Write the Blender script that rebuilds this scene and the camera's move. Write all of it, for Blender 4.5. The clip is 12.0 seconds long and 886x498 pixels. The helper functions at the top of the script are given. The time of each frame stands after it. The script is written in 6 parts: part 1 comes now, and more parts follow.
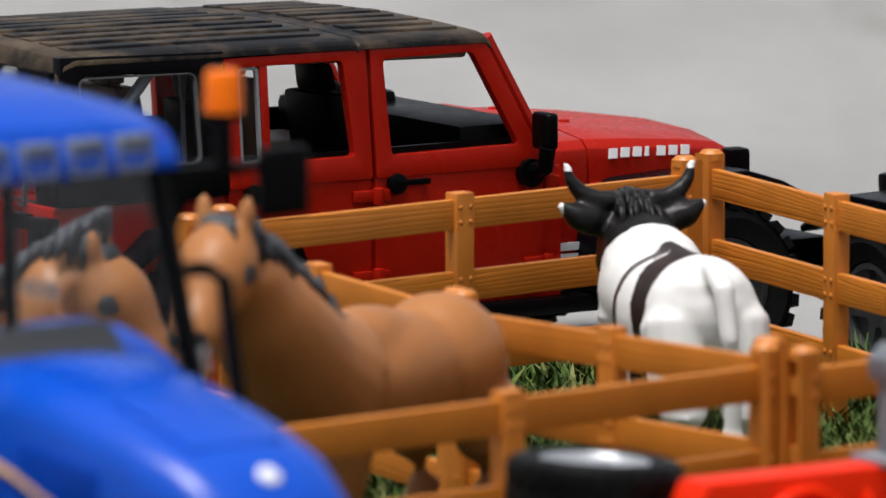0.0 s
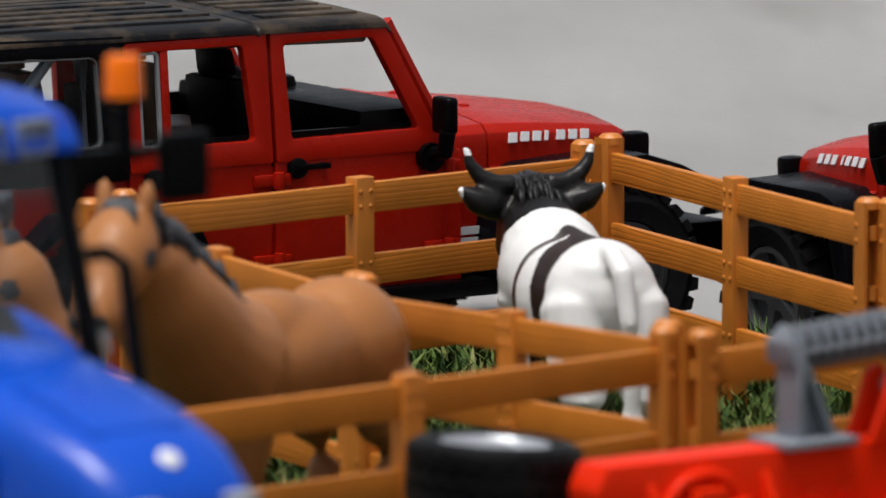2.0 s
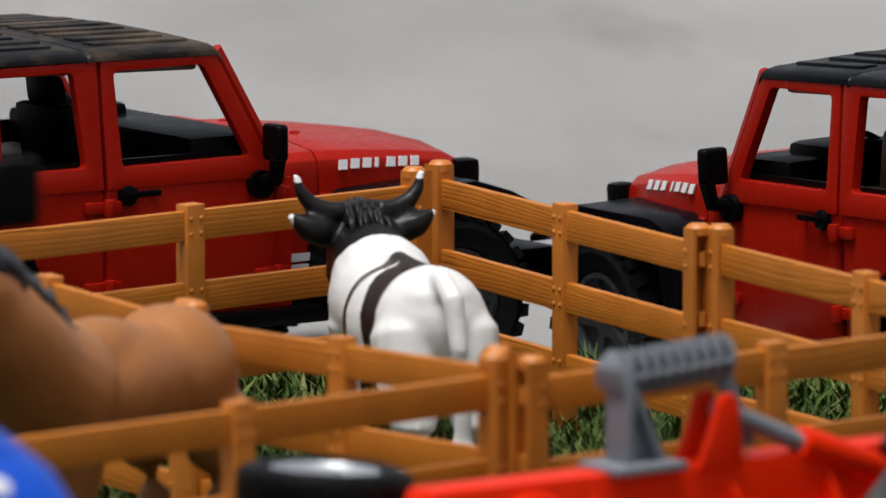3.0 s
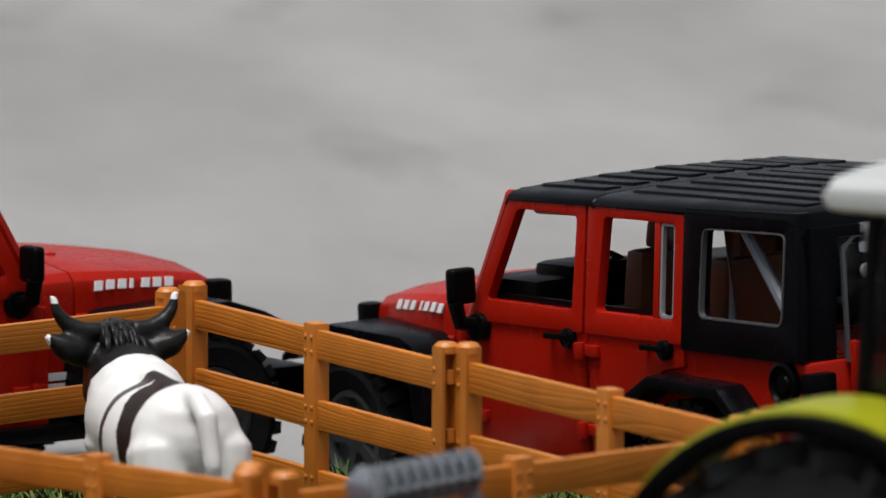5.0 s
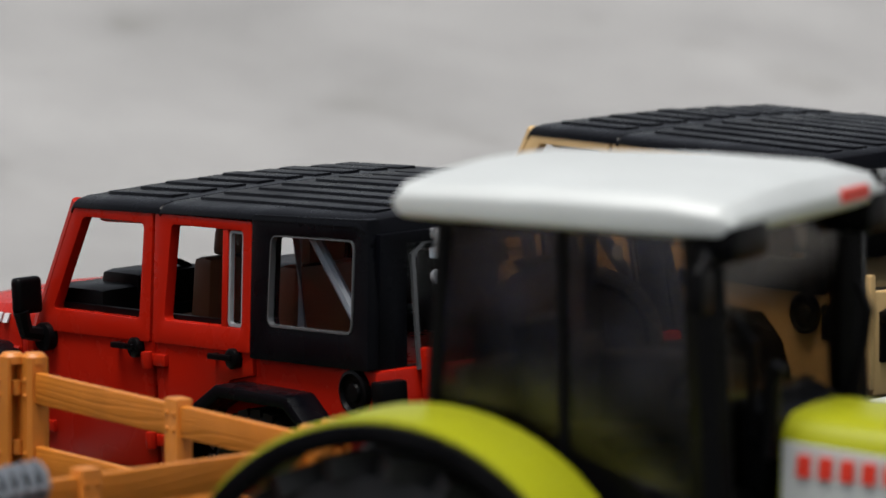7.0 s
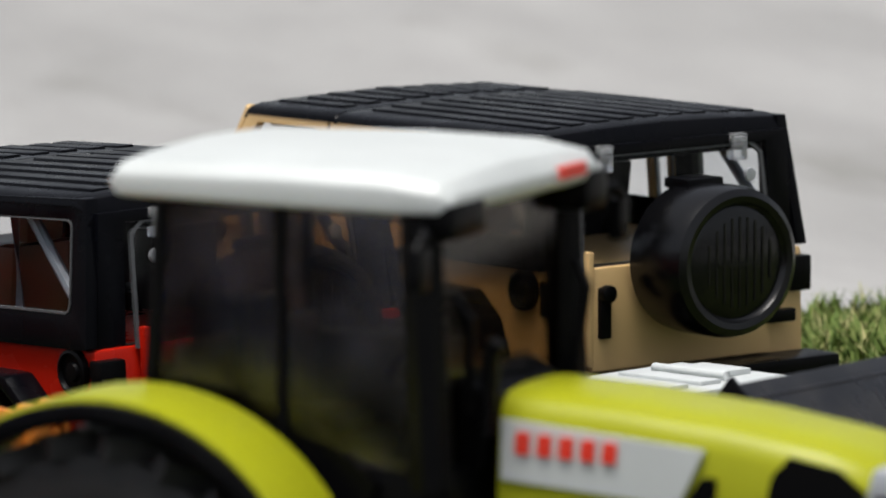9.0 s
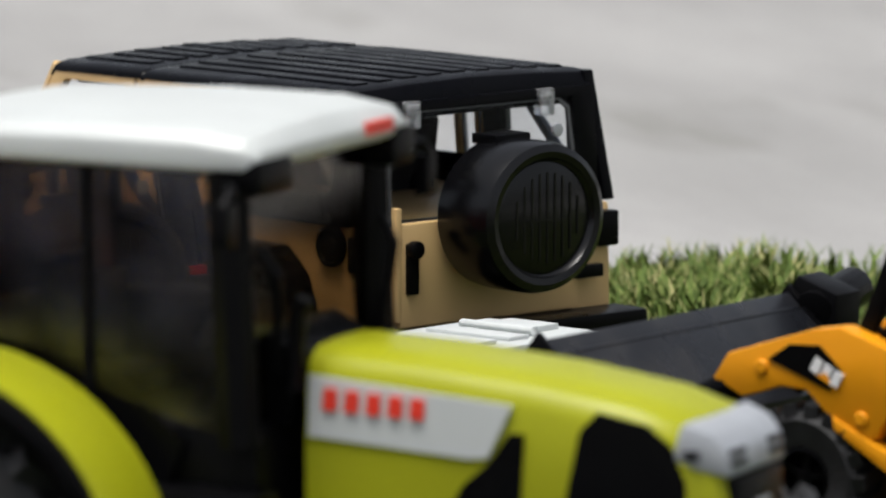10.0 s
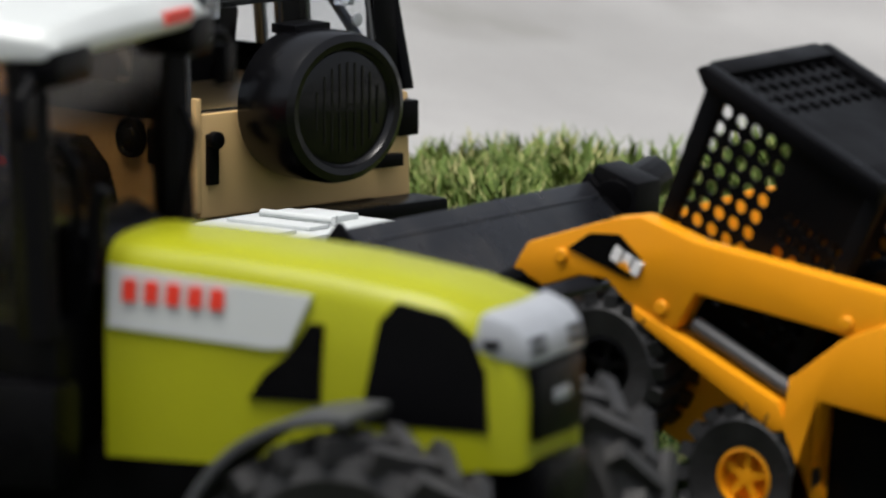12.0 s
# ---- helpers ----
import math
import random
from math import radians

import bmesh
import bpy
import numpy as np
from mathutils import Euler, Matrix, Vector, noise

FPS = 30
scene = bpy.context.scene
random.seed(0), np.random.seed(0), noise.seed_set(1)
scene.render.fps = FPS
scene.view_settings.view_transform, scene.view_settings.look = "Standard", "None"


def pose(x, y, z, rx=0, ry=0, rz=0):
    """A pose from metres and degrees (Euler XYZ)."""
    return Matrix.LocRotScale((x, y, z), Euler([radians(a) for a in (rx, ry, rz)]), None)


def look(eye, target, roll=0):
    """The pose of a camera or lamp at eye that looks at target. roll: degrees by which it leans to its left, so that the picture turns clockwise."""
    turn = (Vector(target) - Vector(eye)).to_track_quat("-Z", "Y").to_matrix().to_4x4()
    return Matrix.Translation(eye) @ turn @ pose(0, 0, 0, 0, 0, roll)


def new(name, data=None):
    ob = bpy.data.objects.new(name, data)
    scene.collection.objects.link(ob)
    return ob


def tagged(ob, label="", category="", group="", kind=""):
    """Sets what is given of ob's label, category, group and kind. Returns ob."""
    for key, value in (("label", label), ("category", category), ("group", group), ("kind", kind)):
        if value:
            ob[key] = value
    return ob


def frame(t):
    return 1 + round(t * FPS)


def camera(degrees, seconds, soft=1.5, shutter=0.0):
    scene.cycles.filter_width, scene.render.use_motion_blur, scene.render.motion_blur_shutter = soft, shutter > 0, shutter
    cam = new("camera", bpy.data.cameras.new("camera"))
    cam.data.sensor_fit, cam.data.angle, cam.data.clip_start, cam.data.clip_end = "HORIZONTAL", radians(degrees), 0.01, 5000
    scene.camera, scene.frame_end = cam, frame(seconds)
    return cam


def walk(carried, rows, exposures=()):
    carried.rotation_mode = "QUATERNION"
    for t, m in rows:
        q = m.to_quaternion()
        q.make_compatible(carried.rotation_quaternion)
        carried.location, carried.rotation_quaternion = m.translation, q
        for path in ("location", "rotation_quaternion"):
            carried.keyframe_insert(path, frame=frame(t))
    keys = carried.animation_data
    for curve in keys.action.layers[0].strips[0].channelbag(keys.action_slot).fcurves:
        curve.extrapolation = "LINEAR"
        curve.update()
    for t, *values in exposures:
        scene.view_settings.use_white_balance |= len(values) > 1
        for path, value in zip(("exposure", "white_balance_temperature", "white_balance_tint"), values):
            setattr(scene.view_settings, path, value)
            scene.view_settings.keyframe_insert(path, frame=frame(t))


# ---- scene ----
# ---------------------------------------------------------------- camera
EYE_HEIGHT = 0.3662
cam = camera(6.41, 12.0)
cam.data.dof.use_dof = True
cam.data.dof.focus_distance = 2.40
cam.data.dof.aperture_fstop = 28.0
# seconds, yaw, pitch, metres moved ahead
PAN = [
    (0.0, -2.326, -7.662, 0.054), (0.5, -2.649, -7.790, 0.026), (1.0, -3.085, -7.803, 0.036), (1.5, -3.045, -7.786, 0.000),
    (2.0, -3.040, -7.775, 0.047), (2.5, -3.411, -7.693, 0.047), (3.0, -4.256, -7.585, 0.042), (3.2, -4.494, -7.525, 0.040),
    (4.8, -5.841, -6.753, 0.000), (5.0, -6.059, -6.724, -0.008), (5.5, -6.968, -6.690, -0.010), (6.0, -7.867, -6.697, 0.000),
    (6.5, -8.650, -6.689, 0.009), (7.0, -9.201, -6.670, 0.018), (7.2, -9.339, -6.668, 0.020), (8.8, -10.998, -6.813, 0.020),
    (9.0, -11.238, -6.827, 0.020), (9.5, -11.814, -6.929, 0.021), (10.0, -12.630, -7.142, 0.022), (10.5, -13.156, -7.652, 0.020),
    (11.0, -13.491, -7.817, 0.018), (11.5, -13.681, -7.874, 0.020), (12.0, -14.076, -7.932, 0.024),
]
ROWS = []
for t, yaw, pitch, ahead in PAN:
    ROWS.append((t, pose(-math.sin(radians(yaw)) * ahead, math.cos(radians(yaw)) * ahead,
                         EYE_HEIGHT + math.tan(radians(pitch)) * ahead, 90 + pitch, 0, yaw)))
walk(cam, ROWS, ((0.0, 0.32), (1.5, 0.18), (3.0, 0.08), (5.0, 0.02), (5.5, 0.0), (6.5, 0.12), (7.2, 0.25), (8.8, 0.45), (12.0, 0.45)))

# ---------------------------------------------------------------- light: overcast sky
world = bpy.data.worlds.new("world")
scene.world = world
world.use_nodes = True
wn = world.node_tree.nodes
sky = wn.new("ShaderNodeTexSky")
sky.sky_type = "NISHITA"
sky.sun_disc = False
sky.sun_elevation = radians(76)
sky.sun_rotation = radians(205)
sky.air_density = 1.0
sky.dust_density = 4.0
soft_sky = wn.new("ShaderNodeHueSaturation")
soft_sky.inputs["Saturation"].default_value = 0.35
world.node_tree.links.new(sky.outputs["Color"], soft_sky.inputs["Color"])
world.node_tree.links.new(soft_sky.outputs["Color"], wn["Background"].inputs["Color"])
wn["Background"].inputs["Strength"].default_value = 0.10
sun_lamp = bpy.data.lights.new("sun", "SUN")
sun_lamp.energy = 2.7
sun_lamp.angle = radians(25)
sun_lamp.color = (1.0, 0.97, 0.93)
sun = new("sun", sun_lamp)
sun.matrix_world = look((-0.9, 1.3, 6.0), (0.3, 2.2, 0.0))


# ---------------------------------------------------------------- materials
def material(name, colour, rough=0.4, metal=0.0, spec=0.5, noise_scale=0.0, vary=0.0, bump=0.0, bump_scale=0.0, rough_vary=0.0,
             dust=0.0, dust_colour=(0.35, 0.32, 0.28), coat=0.0, alpha=1.0, transmission=0.0, by_object=0.0):
    m = bpy.data.materials.new(name)
    m.use_nodes = True
    n, l = m.node_tree.nodes, m.node_tree.links
    b = n["Principled BSDF"]
    b.inputs["Base Color"].default_value = (*colour, 1)
    b.inputs["Roughness"].default_value = rough
    b.inputs["Metallic"].default_value = metal
    b.inputs["Specular IOR Level"].default_value = spec
    b.inputs["Coat Weight"].default_value = coat
    b.inputs["Transmission Weight"].default_value = transmission
    b.inputs["Alpha"].default_value = alpha
    co = n.new("ShaderNodeTexCoord")
    out = None
    if vary:
        t = n.new("ShaderNodeTexNoise")
        t.inputs["Scale"].default_value = noise_scale
        t.inputs["Detail"].default_value = 6
        l.new(co.outputs["Object"], t.inputs["Vector"])
        r = n.new("ShaderNodeMapRange")
        r.inputs[1].default_value, r.inputs[2].default_value = 0.3, 0.7
        r.inputs[3].default_value, r.inputs[4].default_value = 1 - vary, 1 + vary
        l.new(t.outputs["Fac"], r.inputs[0])
        mul = n.new("ShaderNodeVectorMath")
        mul.operation = "SCALE"
        mul.inputs[0].default_value = colour
        l.new(r.outputs[0], mul.inputs["Scale"])
        out = mul.outputs[0]
    if dust:
        t = n.new("ShaderNodeTexNoise")
        t.inputs["Scale"].default_value = 35
        t.inputs["Detail"].default_value = 8
        t.inputs["Roughness"].default_value = 0.7
        l.new(co.outputs["Object"], t.inputs["Vector"])
        r = n.new("ShaderNodeMapRange")
        r.inputs[1].default_value, r.inputs[2].default_value = 0.45, 0.8
        r.inputs[3].default_value, r.inputs[4].default_value = 0.0, dust
        l.new(t.outputs["Fac"], r.inputs[0])
        mix = n.new("ShaderNodeMix")
        mix.data_type = "RGBA"
        mix.inputs["A"].default_value = (*colour, 1)
        mix.inputs["B"].default_value = (*dust_colour, 1)
        l.new(r.outputs[0], mix.inputs["Factor"])
        if out:
            l.new(out, mix.inputs["A"])
        out = mix.outputs["Result"]
    if out:
        l.new(out, b.inputs["Base Color"])
    if rough_vary:
        t = n.new("ShaderNodeTexNoise")
        t.inputs["Scale"].default_value = 60
        t.inputs["Detail"].default_value = 5
        l.new(co.outputs["Object"], t.inputs["Vector"])
        r = n.new("ShaderNodeMapRange")
        r.inputs[1].default_value, r.inputs[2].default_value = 0.3, 0.7
        r.inputs[3].default_value, r.inputs[4].default_value = rough - rough_vary, rough + rough_vary
        l.new(t.outputs["Fac"], r.inputs[0])
        l.new(r.outputs[0], b.inputs["Roughness"])
    if bump:
        t = n.new("ShaderNodeTexNoise")
        t.inputs["Scale"].default_value = bump_scale
        t.inputs["Detail"].default_value = 4
        l.new(co.outputs["Object"], t.inputs["Vector"])
        bp = n.new("ShaderNodeBump")
        bp.inputs["Strength"].default_value = bump
        bp.inputs["Distance"].default_value = 0.0006
        l.new(t.outputs["Fac"], bp.inputs["Height"])
        l.new(bp.outputs["Normal"], b.inputs["Normal"])
    return m


RED = material("red_plastic", (0.38, 0.010, 0.003), 0.28, spec=0.15, rough_vary=0.08, noise_scale=20, vary=0.08, dust=0.012)
TAN = material("tan_plastic", (0.62, 0.42, 0.19), 0.4, rough_vary=0.06, noise_scale=20, vary=0.06)
BLACK = material("black_plastic", (0.002, 0.002, 0.0025), 0.34, spec=0.08, rough_vary=0.1, bump=0.15, bump_scale=900, dust=0.006)
ROOF_BLACK = material("matt_black_roof_plastic", (0.002, 0.0022, 0.0035), 0.30, spec=0.08, rough_vary=0.1, bump=0.12, bump_scale=1200, dust=0.006)
RUBBER = material("rubber", (0.004, 0.004, 0.0045), 0.5, spec=0.16, bump=0.3, bump_scale=700, dust=0.04)
DUSTY_RUBBER = material("dusty_rubber", (0.014, 0.014, 0.015), 0.65, bump=0.4, bump_scale=500, dust=0.35, dust_colour=(0.12, 0.115, 0.11))
WORN_RUBBER = material("worn_rubber", (0.010, 0.010, 0.011), 0.55, spec=0.3, bump=0.5, bump_scale=500, dust=0.35, dust_colour=(0.10, 0.10, 0.105))
SILVER = material("silver_plastic", (0.42, 0.44, 0.47), 0.35, metal=0.35, noise_scale=80, vary=0.08)
GREY = material("grey_plastic", (0.20, 0.22, 0.25), 0.42, noise_scale=60, vary=0.08, bump=0.1, bump_scale=600)
DARK_GREY = material("dark_grey_plastic", (0.045, 0.047, 0.05), 0.5, bump=0.15, bump_scale=700, noise_scale=40, vary=0.15)
BROWN_SEAT = material("brown_plastic", (0.13, 0.062, 0.030), 0.4, noise_scale=60, vary=0.15)
CLIP_CLEAR = material("clear_clip_plastic", (0.92, 0.94, 0.96), 0.12, transmission=0.8)
CLIP_CLEAR.node_tree.nodes["Principled BSDF"].inputs["IOR"].default_value = 1.35


def thin_pane(name, tint, rough, veil=0.012):
    """A thin moulded window: light passes straight through, with a gloss that grows at grazing angles."""
    m = bpy.data.materials.new(name)
    m.use_nodes = True
    n, l = m.node_tree.nodes, m.node_tree.links
    n.remove(n["Principled BSDF"])
    through_it = n.new("ShaderNodeBsdfTransparent")
    through_it.inputs["Color"].default_value = (*tint, 1)
    gloss = n.new("ShaderNodeBsdfGlossy")
    gloss.inputs["Roughness"].default_value = rough
    facing = n.new("ShaderNodeLayerWeight")
    facing.inputs["Blend"].default_value = 0.5
    power = n.new("ShaderNodeMath")
    power.operation = "POWER"
    power.inputs[1].default_value = 4.0
    l.new(facing.outputs["Facing"], power.inputs[0])
    amount = n.new("ShaderNodeMath")
    amount.operation = "MULTIPLY_ADD"
    amount.inputs[1].default_value, amount.inputs[2].default_value = 0.5, veil
    if veil > 0.02:
        # noise breaks up the gloss to imitate mottled reflections on the pane
        co, mottle, spread = n.new("ShaderNodeTexCoord"), n.new("ShaderNodeTexNoise"), n.new("ShaderNodeMapRange")
        mottle.inputs["Scale"].default_value, mottle.inputs["Detail"].default_value = 55, 5
        spread.inputs[1].default_value, spread.inputs[2].default_value = 0.35, 0.7
        spread.inputs[3].default_value, spread.inputs[4].default_value = veil * 0.3, veil * 1.9
        l.new(co.outputs["Object"], mottle.inputs["Vector"])
        l.new(mottle.outputs["Fac"], spread.inputs[0])
        l.new(spread.outputs[0], amount.inputs[2])
    l.new(power.outputs[0], amount.inputs[0])
    mix = n.new("ShaderNodeMixShader")
    l.new(amount.outputs[0], mix.inputs[0])
    l.new(through_it.outputs[0], mix.inputs[1])
    l.new(gloss.outputs[0], mix.inputs[2])
    l.new(mix.outputs[0], n["Material Output"].inputs["Surface"])
    return m


CLEAR = thin_pane("clear_pane_plastic", (0.95, 0.96, 0.97), 0.05)
SMOKED = thin_pane("smoked_pane_plastic", (0.62, 0.56, 0.50), 0.25, 0.050)
SCREEN = thin_pane("tinted_windscreen_plastic", (0.72, 0.67, 0.60), 0.10)
WHITE = material("white_plastic", (0.51, 0.535, 0.53), 0.4, noise_scale=30, vary=0.05, dust=0.05)
BLUE = material("blue_plastic", (0.002, 0.068, 0.50), 0.25, spec=0.35, rough_vary=0.06, noise_scale=25, vary=0.08)
LIME = material("lime_green_plastic", (0.30, 0.315, 0.009), 0.36, spec=0.22, rough_vary=0.07, noise_scale=25, vary=0.06)
YELLOW = material("yellow_plastic", (0.74, 0.29, 0.006), 0.4, spec=0.3, rough_vary=0.07, noise_scale=25, vary=0.06, bump=0.08, bump_scale=600)
BRIGHT_RED = material("bright_red_plastic", (0.80, 0.026, 0.003), 0.36, spec=0.10, rough_vary=0.08, noise_scale=25, vary=0.08)
ORANGE = material("orange_lens_plastic", (1.0, 0.19, 0.002), 0.25, spec=0.2)
ORANGE.node_tree.nodes["Principled BSDF"].inputs["Subsurface Weight"].default_value = 0.15
ORANGE.node_tree.nodes["Principled BSDF"].inputs["Subsurface Radius"].default_value = (0.004, 0.002, 0.001)
PANE_EDGE = material("clear_moulded_edge", (0.075, 0.08, 0.085), 0.18, spec=0.5)
# paler copy of the pane edge, with the glass reflection put into its colour
PANE_GLINT = material("moulded_edge_with_glint", (0.26, 0.27, 0.285), 0.15, spec=0.6)
RIM_GREY = material("dark_metallic_rim_plastic", (0.075, 0.078, 0.082), 0.3, metal=0.5, noise_scale=60, vary=0.1)
PANE_RIM = material("cloudy_pane_edge", (0.07, 0.073, 0.077), 0.2)
GLOSS_BLACK = material("glossy_black_plastic", (0.002, 0.002, 0.0025), 0.22, spec=0.35, rough_vary=0.05, bump=0.1, bump_scale=500)
DIRTY_ROOF = material("dirty_black_roof_plastic", (0.003, 0.003, 0.004), 0.45, spec=0.2, bump=0.2, bump_scale=900, dust=0.75, dust_colour=(0.20, 0.14, 0.085))
BUCKET_BLACK = material("worn_black_bucket_plastic", (0.010, 0.011, 0.014), 0.30, spec=0.32, rough_vary=0.1, noise_scale=50, vary=0.2, dust=0.08)
DECAL_WHITE = material("white_print", (0.75, 0.75, 0.76), 0.4)
DECAL_RED = material("red_print", (0.75, 0.04, 0.02), 0.4)
GOLD_LINE = material("gold_print", (0.55, 0.33, 0.10), 0.4)


def grained_plastic(name, colour):
    """Orange-brown plastic moulded with a wavy wood grain along x."""
    m = material(name, colour, 0.42, spec=0.3, rough_vary=0.08)
    n, l = m.node_tree.nodes, m.node_tree.links
    b = n["Principled BSDF"]
    co = n.new("ShaderNodeTexCoord")
    mp = n.new("ShaderNodeMapping")
    mp.inputs["Scale"].default_value = (42, 42, 520)
    l.new(co.outputs["Object"], mp.inputs["Vector"])
    info = n.new("ShaderNodeObjectInfo")
    shift = n.new("ShaderNodeVectorMath")
    shift.operation = "SCALE"
    shift.inputs[0].default_value = (31, 17, 23)
    l.new(info.outputs["Random"], shift.inputs["Scale"])
    l.new(shift.outputs[0], mp.inputs["Location"])
    wave = n.new("ShaderNodeTexWave")
    wave.wave_type, wave.bands_direction = "BANDS", "Z"
    wave.inputs["Scale"].default_value = 0.42
    wave.inputs["Distortion"].default_value = 22.0
    wave.inputs["Detail"].default_value = 1.5
    wave.inputs["Detail Scale"].default_value = 0.45
    l.new(mp.outputs["Vector"], wave.inputs["Vector"])
    ramp = n.new("ShaderNodeMapRange")
    ramp.inputs[1].default_value, ramp.inputs[2].default_value = 0.0, 0.30
    l.new(wave.outputs["Fac"], ramp.inputs[0])
    bp = n.new("ShaderNodeBump")
    bp.inputs["Strength"].default_value = 0.28
    bp.inputs["Distance"].default_value = 0.0004
    l.new(ramp.outputs[0], bp.inputs["Height"])
    l.new(bp.outputs["Normal"], b.inputs["Normal"])
    blot = n.new("ShaderNodeTexNoise")
    blot.inputs["Scale"].default_value = 45
    blot.inputs["Detail"].default_value = 7
    l.new(co.outputs["Object"], blot.inputs["Vector"])
    mr = n.new("ShaderNodeMapRange")
    mr.inputs[1].default_value, mr.inputs[2].default_value, mr.inputs[3].default_value, mr.inputs[4].default_value = 0.3, 0.75, 0.86, 1.12
    l.new(blot.outputs["Fac"], mr.inputs[0])
    mul = n.new("ShaderNodeVectorMath")
    mul.operation = "SCALE"
    mul.inputs[0].default_value = colour
    l.new(mr.outputs[0], mul.inputs["Scale"])
    wear = n.new("ShaderNodeTexNoise")
    wear.inputs["Scale"].default_value = 22
    wear.inputs["Detail"].default_value = 9
    wear.inputs["Roughness"].default_value = 0.75
    l.new(co.outputs["Object"], wear.inputs["Vector"])
    wr = n.new("ShaderNodeMapRange")
    wr.inputs[1].default_value, wr.inputs[2].default_value, wr.inputs[3].default_value, wr.inputs[4].default_value = 0.66, 0.76, 0.0, 0.5
    l.new(wear.outputs["Fac"], wr.inputs[0])
    mix = n.new("ShaderNodeMix")
    mix.data_type = "RGBA"
    mix.inputs["B"].default_value = (0.5, 0.42, 0.36, 1)
    l.new(wr.outputs[0], mix.inputs["Factor"])
    l.new(mul.outputs[0], mix.inputs["A"])
    l.new(mix.outputs["Result"], b.inputs["Base Color"])
    return m


FENCE = grained_plastic("orange_brown_fence_plastic", (0.58, 0.19, 0.022))
FENCE_POST = material("orange_brown_post_plastic", (0.58, 0.19, 0.022), 0.42, rough_vary=0.08, noise_scale=60, vary=0.1, bump=0.12, bump_scale=300, dust=0.04, dust_colour=(0.5, 0.36, 0.25))


# ---------------------------------------------------------------- mesh helpers
def part(name, bm, mat, parent=None, label="", bevel=0.0, segments=2, smooth=True):
    """Links a bmesh as one mesh object under a thing or a part."""
    if bevel:
        bmesh.ops.remove_doubles(bm, verts=bm.verts, dist=1e-6)
        bm.normal_update()
        edges = [e for e in bm.edges if len(e.link_faces) == 2 and e.calc_face_angle(0) > radians(25)]
        bmesh.ops.bevel(bm, geom=edges, offset=bevel, segments=segments, profile=0.6, affect="EDGES", clamp_overlap=True)
    bmesh.ops.recalc_face_normals(bm, faces=bm.faces)
    me = bpy.data.meshes.new(name)
    bm.to_mesh(me)
    bm.free()
    if smooth:
        me.polygons.foreach_set("use_smooth", [True] * len(me.polygons))
        me.set_sharp_from_angle(angle=radians(38))
    me.materials.append(mat)
    ob = new(name, me)
    if parent is not None:
        ob.parent = parent
    if label:
        ob["label"] = label
    return ob


def thing(name, label, category, group="", kind=""):
    return tagged(new(name), label, category, group, kind)


def box(bm, x0, x1, y0, y1, z0, z1, m=None):
    made = bmesh.ops.create_cube(bm, size=1, matrix=Matrix.Translation(((x0 + x1) / 2, (y0 + y1) / 2, (z0 + z1) / 2)) @ Matrix.Diagonal((abs(x1 - x0), abs(y1 - y0), abs(z1 - z0), 1)))
    if m is not None:
        bmesh.ops.transform(bm, matrix=m, verts=made["verts"])
    return made["verts"]


def prism(bm, points, y0, y1, m=None):
    """A polygon in the x-z plane, drawn out along y."""
    a = [bm.verts.new((x, y0, z)) for x, z in points]
    b = [bm.verts.new((x, y1, z)) for x, z in points]
    bm.faces.new(a)
    bm.faces.new(b[::-1])
    for i in range(len(points)):
        j = (i + 1) % len(points)
        bm.faces.new((a[j], a[i], b[i], b[j]))
    if m is not None:
        bmesh.ops.transform(bm, matrix=m, verts=a + b)
    return a + b


def ring_plate(bm, outer, inner, y0, y1):
    """A plate in the x-z plane with an opening; outer and inner have as many corners."""
    n = len(outer)
    rows = [[bm.verts.new((x, y, z)) for x, z in pts] for y in (y0, y1) for pts in (outer, inner)]
    for i in range(n):
        j = (i + 1) % n
        bm.faces.new((rows[0][i], rows[0][j], rows[1][j], rows[1][i]))
        bm.faces.new((rows[2][j], rows[2][i], rows[3][i], rows[3][j]))
        bm.faces.new((rows[0][j], rows[0][i], rows[2][i], rows[2][j]))
        bm.faces.new((rows[1][i], rows[1][j], rows[3][j], rows[3][i]))
    return [v for r in rows for v in r]


def rounded(points, r, n=4):
    """The polygon with each corner cut to an arc of n + 1 points."""
    out = []
    for i, p in enumerate(points):
        p, a, b = Vector(p), Vector(points[i - 1]), Vector(points[(i + 1) % len(points)])
        p0, p1 = p + (a - p).normalized() * r, p + (b - p).normalized() * r
        for k in range(n + 1):
            f = k / n
            q = (1 - f) ** 2 * p0 + 2 * f * (1 - f) * p + f * f * p1
            out.append((q.x, q.y))
    return out


def lathe(bm, profile, segments=32, m=None):
    """A profile of (radius, along) turned about the y axis."""
    rings = []
    for r, a in profile:
        if r < 1e-7:
            rings.append([bm.verts.new((0, a, 0))])
        else:
            rings.append([bm.verts.new((r * math.cos(2 * math.pi * i / segments), a, r * math.sin(2 * math.pi * i / segments))) for i in range(segments)])
    for p, q in zip(rings, rings[1:]):
        for i in range(segments):
            j = (i + 1) % segments
            if len(p) == 1 and len(q) > 1:
                bm.faces.new((p[0], q[i], q[j]))
            elif len(q) == 1 and len(p) > 1:
                bm.faces.new((p[i], q[0], p[j]))
            elif len(p) > 1:
                bm.faces.new((p[i], q[i], q[j], p[j]))
    made = [v for r in rings for v in r]
    if m is not None:
        bmesh.ops.transform(bm, matrix=m, verts=made)
    return made


